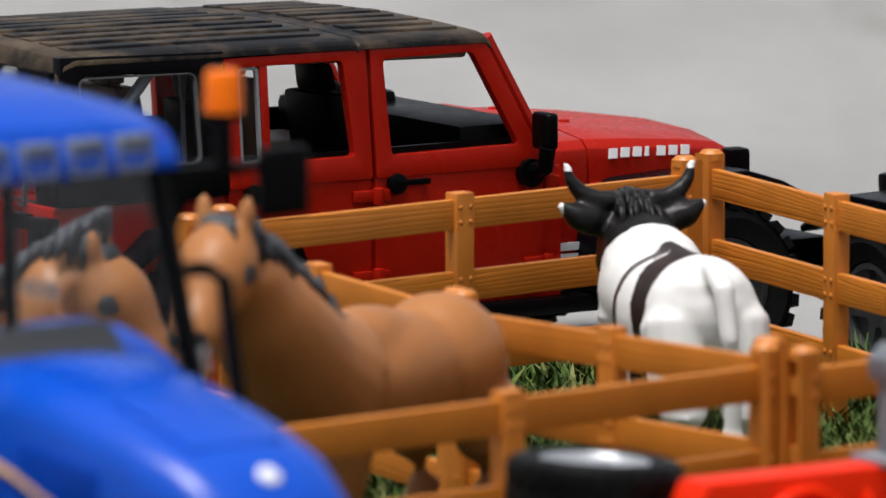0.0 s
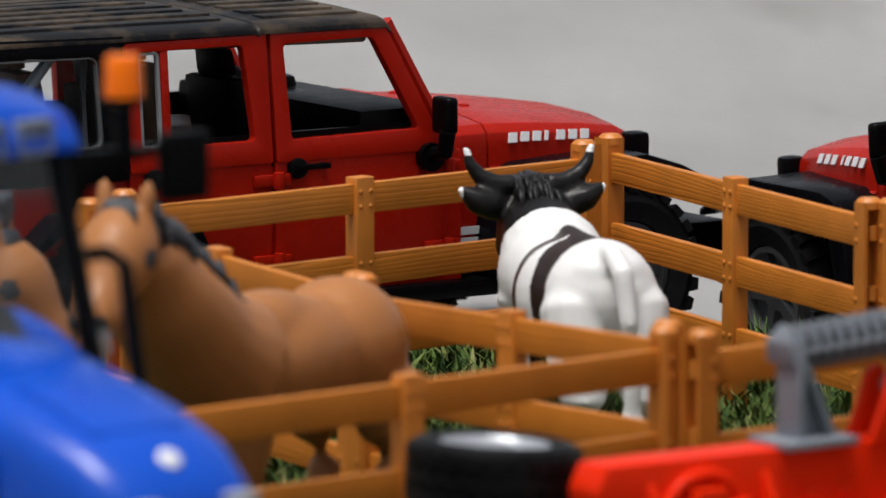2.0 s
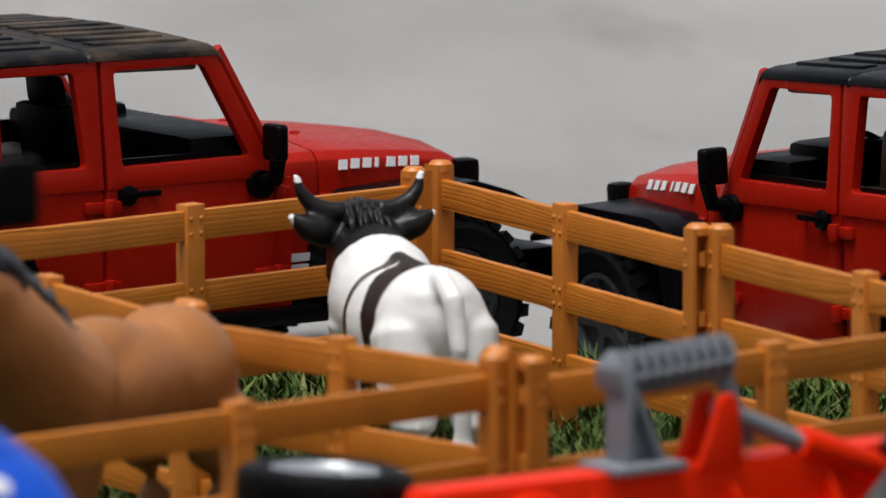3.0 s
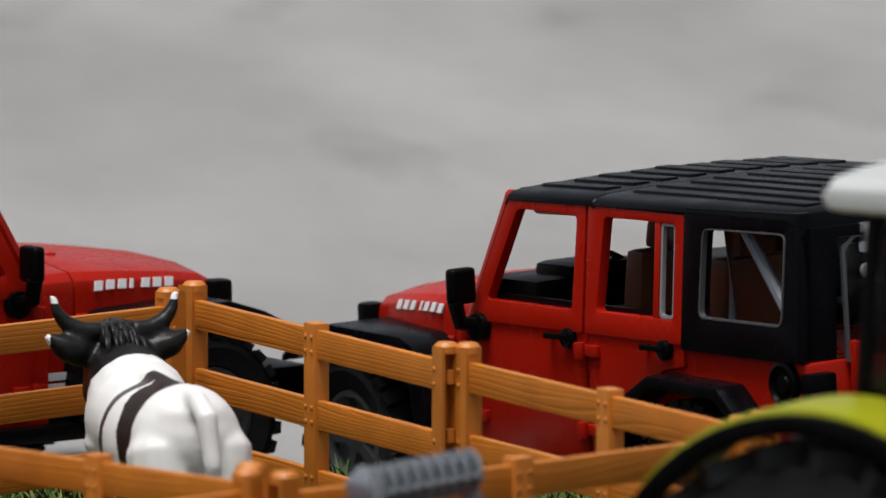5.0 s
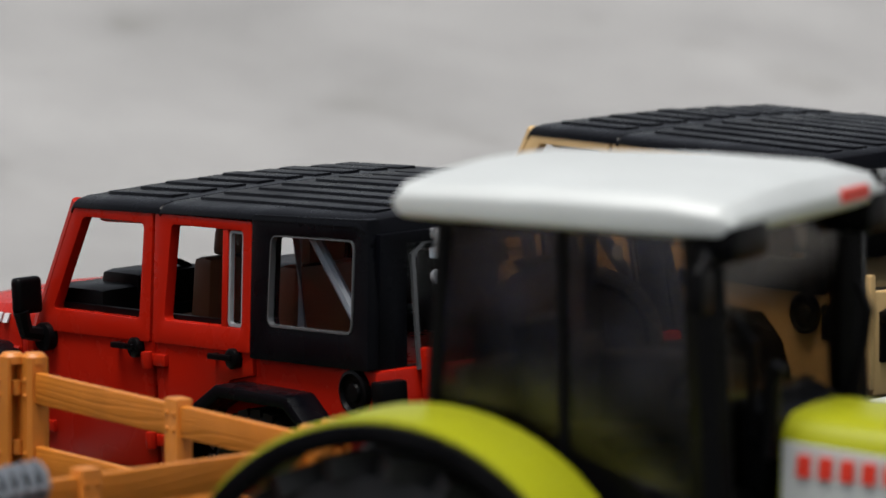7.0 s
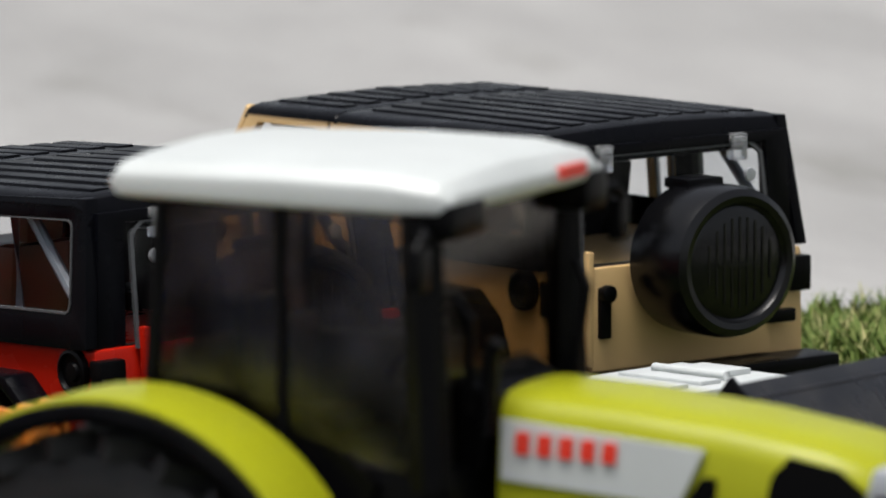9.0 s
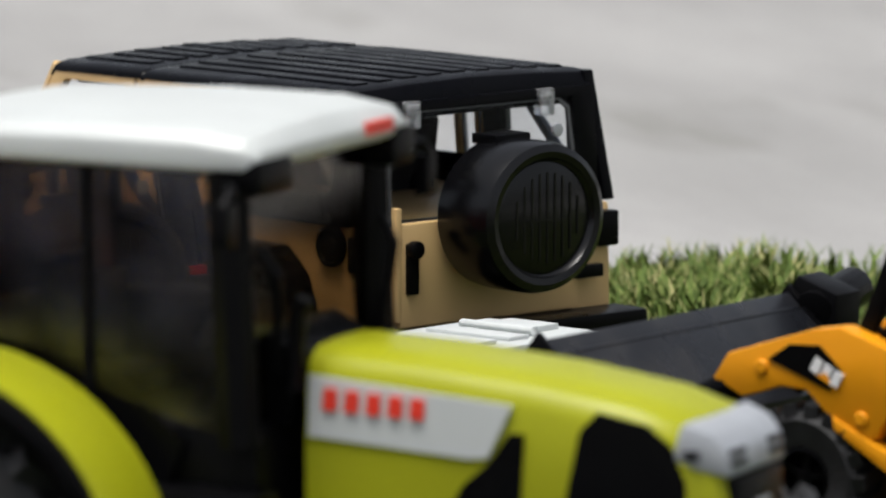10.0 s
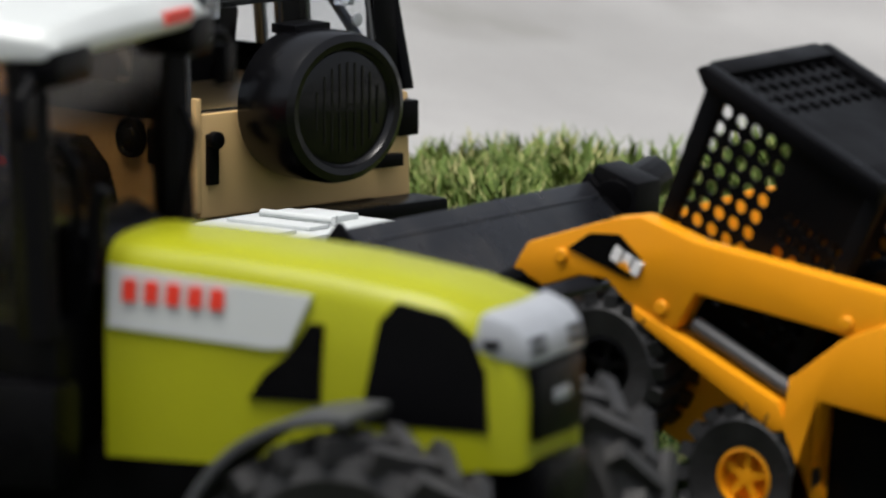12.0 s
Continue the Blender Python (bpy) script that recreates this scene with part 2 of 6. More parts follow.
def tube(bm, points, radius, sides=10, caps=True):
    """A tube along a line of points; radius is one number or one for each point."""
    pts = [Vector(p) for p in points]
    radii = radius if isinstance(radius, (list, tuple)) else [radius] * len(pts)
    rings = []
    for i, p in enumerate(pts):
        d = (pts[min(i + 1, len(pts) - 1)] - pts[max(i - 1, 0)]).normalized()
        side = d.cross(Vector((0, 0, 1)))
        if side.length < 0.05:
            side = d.cross(Vector((1, 0, 0)))
        side.normalize()
        up = side.cross(d)
        rings.append([bm.verts.new(p + radii[i] * (math.cos(2 * math.pi * k / sides) * side + math.sin(2 * math.pi * k / sides) * up)) for k in range(sides)])
    for a, b in zip(rings, rings[1:]):
        for k in range(sides):
            j = (k + 1) % sides
            bm.faces.new((a[k], a[j], b[j], b[k]))
    if caps:
        bm.faces.new(rings[0][::-1])
        bm.faces.new(rings[-1])
    return [v for r in rings for v in r]


def loft(bm, sections, cap=True):
    """Skin through closed rows of points with the same count."""
    rings = [[bm.verts.new(p) for p in s] for s in sections]
    n = len(rings[0])
    for a, b in zip(rings, rings[1:]):
        for k in range(n):
            j = (k + 1) % n
            bm.faces.new((a[k], a[j], b[j], b[k]))
    if cap:
        bm.faces.new(rings[0][::-1])
        bm.faces.new(rings[-1])
    return [v for r in rings for v in r]


# ---------------------------------------------------------------- ground
def lawn_edge(x):
    """Where the lawn ends and the concrete begins."""
    if x < 0.2:
        return 2.40 - 0.25 * (x - 0.2)
    if x < 0.58:
        return 2.40 + 0.36 * (x - 0.2)
    return min(2.537 + 2.2 * (x - 0.58), 2.74 - 0.2 * (x - 0.7))


def concrete():
    m = bpy.data.materials.new("worn_concrete")
    m.use_nodes = True
    n, l = m.node_tree.nodes, m.node_tree.links
    b = n["Principled BSDF"]
    b.inputs["Roughness"].default_value = 0.85
    co = n.new("ShaderNodeTexCoord")
    col = n.new("ShaderNodeValToRGB")
    col.color_ramp.elements[0].position, col.color_ramp.elements[0].color = 0.33, (0.222, 0.219, 0.214, 1)
    col.color_ramp.elements[1].position, col.color_ramp.elements[1].color = 0.66, (0.312, 0.308, 0.302, 1)
    streaks = n.new("ShaderNodeMapping")
    streaks.inputs["Rotation"].default_value = (0, 0, radians(14))
    streaks.inputs["Scale"].default_value = (1.0, 0.28, 1.0)
    l.new(co.outputs["Object"], streaks.inputs["Vector"])
    big = n.new("ShaderNodeTexNoise")
    big.inputs["Scale"].default_value = 5.0
    big.inputs["Detail"].default_value = 8
    big.inputs["Roughness"].default_value = 0.65
    l.new(streaks.outputs["Vector"], big.inputs["Vector"])
    l.new(big.outputs["Fac"], col.inputs["Fac"])
    spots = n.new("ShaderNodeTexNoise")
    spots.inputs["Scale"].default_value = 11.0
    spots.inputs["Detail"].default_value = 3
    l.new(streaks.outputs["Vector"], spots.inputs["Vector"])
    sr = n.new("ShaderNodeMapRange")
    sr.inputs[1].default_value, sr.inputs[2].default_value, sr.inputs[3].default_value, sr.inputs[4].default_value = 0.60, 0.76, 0.0, 0.5
    l.new(spots.outputs["Fac"], sr.inputs[0])
    mix = n.new("ShaderNodeMix")
    mix.data_type = "RGBA"
    mix.inputs["B"].default_value = (0.10, 0.098, 0.08, 1)
    l.new(sr.outputs[0], mix.inputs["Factor"])
    l.new(col.outputs["Color"], mix.inputs["A"])
    l.new(mix.outputs["Result"], b.inputs["Base Color"])
    fine = n.new("ShaderNodeTexNoise")
    fine.inputs["Scale"].default_value = 160
    fine.inputs["Detail"].default_value = 6
    l.new(co.outputs["Object"], fine.inputs["Vector"])
    bp = n.new("ShaderNodeBump")
    bp.inputs["Strength"].default_value = 0.4
    bp.inputs["Distance"].default_value = 0.002
    l.new(fine.outputs["Fac"], bp.inputs["Height"])
    l.new(bp.outputs["Normal"], b.inputs["Normal"])
    return m


bm = bmesh.new()
bmesh.ops.create_grid(bm, x_segments=40, y_segments=40, size=400, matrix=Matrix.Translation((0, 300, -0.0115)))
tagged(part("ground", bm, concrete()), "pale grey worn concrete with faint stains", "ground", kind="structure")

SOIL = material("lawn_soil", (0.034, 0.036, 0.016), 0.9, noise_scale=60, vary=0.4, bump=0.6, bump_scale=150)
bm = bmesh.new()
strip = [-0.44 + 0.03 * i for i in range(54)]
low = [bm.verts.new((x, 1.42 + 0.02 * noise.noise((x * 9, 5, 0)), 0.0)) for x in strip]
edge = [bm.verts.new((x, lawn_edge(x) + 0.012 * noise.noise((x * 9, 0, 0)), 0.0)) for x in strip]
drop = [bm.verts.new((v.co.x, v.co.y + 0.008, -0.0125)) for v in edge]
for i in range(len(strip) - 1):
    bm.faces.new((low[i], low[i + 1], edge[i + 1], edge[i]))
    bm.faces.new((edge[i], edge[i + 1], drop[i + 1], drop[i]))
tagged(part("lawn_soil", bm, SOIL), "dark soil under the lawn beside the concrete", "ground", kind="structure")


def grass_material(name, low, middle, high):
    """Blades that vary from one to the next between three greens."""
    m = material(name, middle, 0.7, spec=0.2)
    n, l = m.node_tree.nodes, m.node_tree.links
    g = n.new("ShaderNodeNewGeometry")
    ramp = n.new("ShaderNodeValToRGB")
    ramp.color_ramp.elements[0].color = (*low, 1)
    ramp.color_ramp.elements[1].color = (*high, 1)
    mid = ramp.color_ramp.elements.new(0.7)
    mid.color = (*middle, 1)
    l.new(g.outputs["Random Per Island"], ramp.inputs["Fac"])
    b = n["Principled BSDF"]
    l.new(ramp.outputs["Color"], b.inputs["Base Color"])
    return m


def grass(name, count, seed, far, mat, label):
    rng = np.random.default_rng(seed)
    verts, faces = [], []
    while len(faces) < count * 3:
        x, y = (rng.uniform(0.56, 1.15), rng.uniform(2.30, 2.90)) if far else (rng.uniform(-0.45, 1.15), rng.uniform(1.40, 2.62))
        if (x > 0.56 and y > 2.30) != far:
            continue
        if y > lawn_edge(x) + 0.02 * noise.noise((x * 14, y * 14, 0)) or (not (1.6 < y and -0.22 < x - 0.13 * y < 0.5) and rng.random() > 0.35):
            continue
        if x > 0.58 and rng.random() < 0.75 - (lawn_edge(x) - y) * 9:
            continue
        clump = noise.noise((x * 22, y * 22, 3.0))
        if clump < -0.35:
            continue
        h = rng.uniform(0.006, 0.014) * (1 + 0.7 * clump)
        if x > 0.58 and y > 2.42:
            h *= 1.25 + 0.6 * noise.noise((x * 30, y * 30, 7.0))
        a, lean = rng.uniform(0, 2 * math.pi), rng.uniform(0.1, 1.1) * h
        w = rng.uniform(0.0006, 0.0014)
        px, py = math.cos(a + 1.57) * w, math.sin(a + 1.57) * w
        dx, dy = math.cos(a) * lean, math.sin(a) * lean
        i = len(verts)
        verts += [(x - px, y - py, -0.001), (x + px, y + py, -0.001), (x + px * .8 + dx * .35, y + py * .8 + dy * .35, h * .6),
                  (x - px * .8 + dx * .35, y - py * .8 + dy * .35, h * .6), (x + dx, y + dy, h)]
        faces += [(i, i + 1, i + 2), (i, i + 2, i + 3), (i + 3, i + 2, i + 4)]
    me = bpy.data.meshes.new(name)
    me.from_pydata(verts, [], faces)
    me.materials.append(mat)
    return tagged(new(name, me), label, "grass", kind="stuff")


# two tones of grass: darker around the toys, paler along the verge
grass("grass", 150000, 4, False, grass_material("dark_grass_blades", (0.02, 0.045, 0.008), (0.07, 0.12, 0.020), (0.20, 0.20, 0.07)), "short dark green lawn grass under the toys")
grass("grass_verge", 45000, 6, True, grass_material("pale_grass_blades", (0.05, 0.085, 0.016), (0.13, 0.185, 0.038), (0.36, 0.33, 0.15)), "pale green lawn edge with dry blades beside the concrete")


# ---------------------------------------------------------------- fences
POST_TOP = 0.0757
RAILS = (0.0615, 0.0406, 0.0197)
RAIL_H = 0.0088


def rivet(bm, x, y, z):
    bmesh.ops.create_icosphere(bm, subdivisions=1, radius=0.0009, matrix=Matrix.Translation((x, y, z)) @ Matrix.Diagonal((1, 0.6, 1, 1)))


def fence(a, b, za=0.0, zb=0.0):
    """One panel from post a to post b, with its own round end posts, flat middle post and three rails."""
    a, b = Vector((*a, za)), Vector((*b, zb))
    d = b - a
    length, yaw = math.hypot(d.x, d.y), math.atan2(d.y, d.x)
    root = thing("fence", "orange-brown plastic toy fence panel with moulded wood grain on the grass", "fence", "toy paddock fences")
    for x in (0.0, length):
        bm = bmesh.new()
        s = 1 if x == 0 else -1
        outline = [(0.0034, -0.0026), (0.0022, -0.0038), (-0.0042, -0.0038), (-0.0042, -0.0026), (0.0006, -0.0026), (0.0006, 0.0026), (-0.0042, 0.0026), (-0.0042, 0.0038), (0.0022, 0.0038), (0.0034, 0.0026)]
        low = [bm.verts.new((x + s * p, q, 0.0)) for p, q in outline]
        high = [bm.verts.new((x + s * p * 0.92, q * 0.92, POST_TOP - 0.0012)) for p, q in outline]
        for i in range(len(outline)):
            j = (i + 1) % len(outline)
            bm.faces.new((low[i], low[j], high[j], high[i]))
        lathe(bm, [(0, POST_TOP - 0.0030), (0.0037, POST_TOP - 0.0030), (0.0036, POST_TOP - 0.0010), (0.0026, POST_TOP), (0, POST_TOP)], 18,
              Matrix.Translation((x, 0, 0)) @ Matrix.Rotation(radians(90), 4, "X") @ Matrix.Diagonal((1, 1, -1, 1)))
        for z in (0.012, 0.047, 0.064):
            lathe(bm, [(0, z), (0.0016, z), (0.0016, z + 0.004), (0, z + 0.004)], 10,
                  Matrix.Translation((x - s * 0.0022, 0, 0)) @ Matrix.Rotation(radians(90), 4, "X") @ Matrix.Diagonal((1, 1, -1, 1)))
        for z in RAILS:
            for dz in (0.0022, 0.0066):
                rivet(bm, x + s * 0.0008, -0.0036, z + dz)
                rivet(bm, x + s * 0.0008, 0.0036, z + dz)
        for v in bm.verts:
            if v.co.z < 0:
                v.co.z = -v.co.z
        part("post", bm, FENCE_POST, root)
    bm = bmesh.new()
    mid = length / 2
    box(bm, mid - 0.0034, mid + 0.0034, -0.0026, 0.0026, 0.0, POST_TOP - 0.0035)
    ob = part("post", bm, FENCE_POST, root, bevel=0.0005)
    bm = bmesh.new()
    for z in RAILS:
        for dz in (0.0022, 0.0066):
            for dx in (-0.0019, 0.0019):
                rivet(bm, mid + dx, -0.0027, z + dz)
                rivet(bm, mid + dx, 0.0027, z + dz)
    part("rivets", bm, FENCE_POST, ob)
    for z in RAILS:
        bm = bmesh.new()
        vs = box(bm, 0.002, length - 0.002, -0.0014, 0.0014, z, z + RAIL_H)
        part("rail", bm, FENCE, root, bevel=0.0005)
    root.matrix_world = Matrix.Translation(a) @ Matrix.Rotation(yaw, 4, "Z") @ Matrix.Rotation(-math.atan2(zb - za, length), 4, "Y")
    return root


C, C2, D, D2, E, E2 = (0.176, 2.375), (0.167, 2.360), (0.237, 2.224), (0.243, 2.222), (0.030, 2.252), (0.019, 2.235)
F, F2, G, K, H1, M, M2, N = (0.160, 1.980), (0.169, 1.974), (0.306, 2.073), (0.299, 2.064), (0.028, 1.878), (0.088, 2.112), (0.092, 2.105), (0.163, 1.990)
for a, b, za, zb in ((C, D, 0, 0), (C2, E, 0, 0), (D2, G, 0, 0), (E2, M, 0, -0.004), (M2, N, -0.004, 0), (F, H1, 0, 0), (F2, K, 0, 0)):
    fence(a, b, za, zb)


# ---------------------------------------------------------------- toy off-road cars
def wheel(parent, x, y, z, r, w, hub, tread, rim_mat, tyre_mat, name="wheel", depth=0.0012):
    """A tyre with lugs, and a rim with spokes, facing along the sign of y."""
    s = 1 if y > 0 else -1
    bm = bmesh.new()
    lathe(bm, [(hub, -w * .42), (r * .86, -w * .5), (r * .97, -w * .42), (r, -w * .3), (r, w * .3), (r * .97, w * .42), (r * .86, w * .5), (hub, w * .42), (hub * .96, 0), (hub, -w * .42)], 40)
    for i in range(tread):
        a = 2 * math.pi * i / tread
        for k in (-1, 1):
            b = a + (0.5 if k > 0 else 0) * 2 * math.pi / tread
            m = Matrix.Rotation(b, 4, "Y") @ Matrix.Translation((r, k * w * .25, 0)) @ Matrix.Rotation(radians(14 * k), 4, "X")
            box(bm, -depth, depth, -w * .23, w * .23, -r * 1.9 / tread, r * 1.9 / tread, m)
    tyre = part("tyre", bm, tyre_mat, None)
    root = bpy.data.objects.new(name, None)
    scene.collection.objects.link(root)
    root.parent = parent
    root.location = (x, y, z)
    tyre.parent = root
    bm = bmesh.new()
    lathe(bm, [(hub * .99, -s * w * .35), (hub * .97, s * w * .40), (hub * .86, s * w * .42), (hub * .8, s * w * .22), (hub * .3, s * w * .2), (hub * .28, s * w * .34), (0, s * w * .36)], 30)
    for i in range(5):
        a = 2 * math.pi * i / 5
        box(bm, hub * .15, hub * .84, s * w * .2, s * w * .34, -hub * .11, hub * .11, Matrix.Rotation(a, 4, "Y"))
    part("rim", bm, rim_mat, root)
    return root


def shear(bm, verts, side):
    """Leans a side wall inwards above the belt line."""
    for v in verts:
        v.co.y = side * (v.co.y - max(0, v.co.z - 0.060) * (0.085 + max(0, 0.003 - v.co.x) * 1.1))


def jeep(paint, label, m, roof_mat=ROOF_BLACK):
    root = thing("toy_car", label, "toy car", "toy off-road cars")
    # tub with wheel arches
    bm = bmesh.new()

    def arch(cx, r, n=9):
        return [(cx + r * math.cos(math.pi * i / (n - 1)), 0.0185 + r * math.sin(math.pi * i / (n - 1)) * 0.95) for i in range(n)]
    tub = [(0.130, 0.014), (0.130, 0.060), (0.009, 0.0588), (-0.0520, 0.0588), (-0.0530, 0.020)] + [p for p in arch(0.0, -0.031)] + [(0.034, 0.014)]
    prism(bm, tub, -0.0575, 0.0575)
    part("body", bm, paint, root, bevel=0.0016)
    def nose_row(x, hw, top, low):
        return [(x, -hw, low), (x, hw, low), (x, hw, top - 0.0075), (x, hw * .985, top - 0.0038), (x, hw * .93, top - 0.0012), (x, hw * .6, top + 0.0012), (x, 0, top + 0.0022), (x, -hw * .6, top + 0.0012),
                (x, -hw * .93, top - 0.0012), (x, -hw * .985, top - 0.0038), (x, -hw, top - 0.0075)]
    bm = bmesh.new()
    loft(bm, [nose_row(*q) for q in ((0.126, 0.0525, 0.0668, 0.026), (0.1436, 0.0510, 0.0668, 0.028))])
    part("cowl", bm, paint, root, bevel=0.0004)
    bm = bmesh.new()
    loft(bm, [nose_row(*q) for q in ((0.1443, 0.0509, 0.0668, 0.029), (0.160, 0.0492, 0.0660, 0.030), (0.185, 0.0455, 0.0638, 0.034), (0.200, 0.0425, 0.0618, 0.034), (0.2060, 0.041, 0.0590, 0.034), (0.2080, 0.040, 0.0555, 0.034))])
    hood = part("hood", bm, paint, root, bevel=0.0004)
    for q in (-1, 1):
        bm = bmesh.new()
        tube(bm, [(0.1443, q * 0.0513, 0.0520), (0.175, q * 0.0473, 0.0512), (0.206, q * 0.0412, 0.0490)], 0.0006, 6)
        part("crease", bm, paint, hood)
    for y in (-0.02, 0.02):
        bm = bmesh.new()
        box(bm, 0.130, 0.143, y - 0.008, y + 0.008, 0.0660, 0.0698)
        part("air_vent", bm, paint, hood, bevel=0.0012)
        bm = bmesh.new()
        lathe(bm, [(0, 0), (0.0020, 0), (0.0016, 0.0016), (0, 0.0020)], 12, Matrix.Translation((0.1560, y, 0.0668)) @ Matrix.Rotation(radians(90), 4, "X"))
        part("washer_nozzle", bm, paint, hood)
    bm = bmesh.new()
    box(bm, 0.2075, 0.2095, -0.0395, 0.0395, 0.030, 0.055)
    grille = part("grille", bm, paint, root, bevel=0.001)
    for i in range(7):
        bm = bmesh.new()
        y = (i - 3) * 0.0062
        box(bm, 0.2093, 0.2101, y - 0.0017, y + 0.0017, 0.038, 0.052)
        part("slot", bm, BLACK, grille, bevel=0.0003)
    for y in (-0.031, 0.031):
        bm = bmesh.new()
        lathe(bm, [(0.0062, 0), (0.0062, 0.002), (0.005, 0.0032), (0, 0.004)], 20, Matrix.Translation((0.2095, y, 0.046)) @ Matrix.Rotation(radians(-90), 4, "Z"))
        part("headlight", bm, SILVER, root, "silver round headlight")
    # pale lettering on the hood sides, kept as plain bars
    for s in (-1, 1):
        for i in range(7):
            bm = bmesh.new()
            x = 0.1520 + i * 0.0051
            wide = 0.0034 if i != 3 else 0.0014
            prism(bm, [(x, 0.0594), (x + wide, 0.0594 - wide * 0.03), (x + wide - s * 0.0008, 0.0623 - wide * 0.03), (x - s * 0.0008, 0.0623)], -0.0003, 0.0003)
            for v in bm.verts:
                top = 0.0668 - max(0, v.co.x - 0.150) * 0.085
                up = max(0.0, v.co.z - (top - 0.0075))
                v.co.z -= max(0, v.co.x - 0.160) * 0.05
                v.co.y = s * (0.0510 - (v.co.x - 0.1443) * 0.131 - up * 0.30 + 0.0007) + v.co.y
            part("white_marking", bm, DECAL_WHITE, hood)
        bm = bmesh.new()
        box(bm, 0.2020, 0.2100, s * 0.0385, s * 0.0455, 0.0440, 0.0585)
        part("hood_stop", bm, BLACK, hood, "black block at the hood corner", bevel=0.0018)
        for x0, x1, z0, z1 in ((0.1265, 0.1425, 0.0322, 0.0346), (0.1310, 0.1425, 0.0298, 0.0312)):
            bm = bmesh.new()
            box(bm, x0, x1, s * 0.0526, s * 0.0533, z0, z1)
            part("white_marking", bm, DECAL_WHITE, hood)
    # black block added between the wheels so that no light passes under the car
    bm = bmesh.new()
    box(bm, -0.048, 0.200, -0.040, 0.040, 0.012, 0.030)
    part("underbody", bm, BLACK, root, "black underbody block that stops light under the car", bevel=0.003)
    # fenders, rear flares, bumpers, sills
    for s in (-1, 1):
        bm = bmesh.new()
        prof = [(0.137, 0.020), (0.1410, 0.045), (0.1450, 0.0510), (0.1520, 0.0535), (0.193, 0.0548), (0.207, 0.0505), (0.222, 0.0430), (0.222, 0.0405), (0.206, 0.0465), (0.193, 0.0505), (0.156, 0.0495), (0.1495, 0.0450), (0.1445, 0.020)]
        prism(bm, prof, s * 0.040, s * 0.0675)
        part("front_fender", bm, ROOF_BLACK, root, "black plastic front fender", bevel=0.0012)
        bm = bmesh.new()
        prof = [(-0.036, 0.027), (-0.030, 0.042), (-0.020, 0.0505), (0.016, 0.0515), (0.028, 0.045), (0.037, 0.026), (0.033, 0.026), (0.025, 0.042), (0.014, 0.0475), (-0.018, 0.0465), (-0.027, 0.040), (-0.032, 0.027)]
        prism(bm, prof, s * 0.056, s * 0.0680)
        part("rear_fender", bm, ROOF_BLACK, root, "black plastic rear wheel flare", bevel=0.0012)
        bm = bmesh.new()
        box(bm, 0.036, 0.148, s * 0.050, s * 0.0625, 0.014, 0.0195)
        part("sill", bm, BLACK, root, bevel=0.0015)
        # lower doors and upper door frames
        for x0, x1, tag in ((0.0606, 0.1215, "front"), (0.0083, 0.0592, "rear")):
            bm = bmesh.new()
            if tag == "front":
                low = [(x0, 0.021), (x1, 0.021), (x1 + 0.001, 0.061), (x0, 0.0612)]
            else:
                low = [(0.040, 0.021), (x1, 0.021), (x1, 0.0612), (x0, 0.0612), (x0, 0.0535), (0.020, 0.0515), (0.032, 0.042)]
            prism(bm, low, s * 0.0570, s * 0.0590)
            door = part("door", bm, paint, root, bevel=0.0009)
            bm = bmesh.new()
            if tag == "front":
                vs = ring_plate(bm, rounded([(0.1225, 0.0605), (x0, 0.0605), (x0 - 0.0006, 0.0997), (0.1020, 0.0997)], 0.0008), rounded([(0.1128, 0.0674), (0.0662, 0.0670), (0.0645, 0.0963), (0.0972, 0.0966)], 0.0020), 0.0565, 0.0600)
            else:
                vs = ring_plate(bm, rounded([(x1, 0.0605), (x0, 0.0605), (x0, 0.0997), (x1 - 0.0006, 0.0997)], 0.0008), rounded([(0.0532, 0.0676), (0.0126, 0.0676), (0.0126, 0.0967), (0.0500, 0.0967)], 0.0018), 0.0565, 0.0600)
                vs += box(bm, 0.0206, 0.0234, 0.0568, 0.0598, 0.0665, 0.0975)
            shear(bm, vs, s)
            part("window_frame", bm, paint, door, bevel=0.0008)
            if tag == "rear":
                bm = bmesh.new()
                shear(bm, box(bm, 0.0118, 0.0212, 0.0575, 0.0587, 0.0668, 0.0972), s)
                ob = part("pane", bm, CLEAR, door, "clear plastic pane")
                ob.visible_shadow = False
                bm = bmesh.new()
                vs = ring_plate(bm, rounded([(0.0204, 0.0678), (0.0128, 0.0678), (0.0128, 0.0965), (0.0204, 0.0965)], 0.0015), rounded([(0.0194, 0.0687), (0.0138, 0.0687), (0.0138, 0.0957), (0.0194, 0.0957)], 0.0010), 0.0580, 0.0594)
                shear(bm, vs, s)
                part("pane_rim", bm, PANE_GLINT, door)
            # handle
            bm = bmesh.new()
            hx = x0 + (0.0100 if tag == "front" else 0.0110)
            box(bm, hx - 0.004, hx + 0.008, s * 0.0605, s * 0.0622, 0.0578, 0.0596)
            lathe(bm, [(0, 0), (0.0032, 0), (0.0032, s * 0.0026), (0, s * 0.003)], 14, Matrix.Translation((hx - 0.003, s * 0.0588, 0.0584)))
            box(bm, hx + 0.0060, hx + 0.0078, s * 0.0585, s * 0.0612, 0.0580, 0.0595)
            part("handle", bm, BLACK, door, "black door handle", bevel=0.0004)
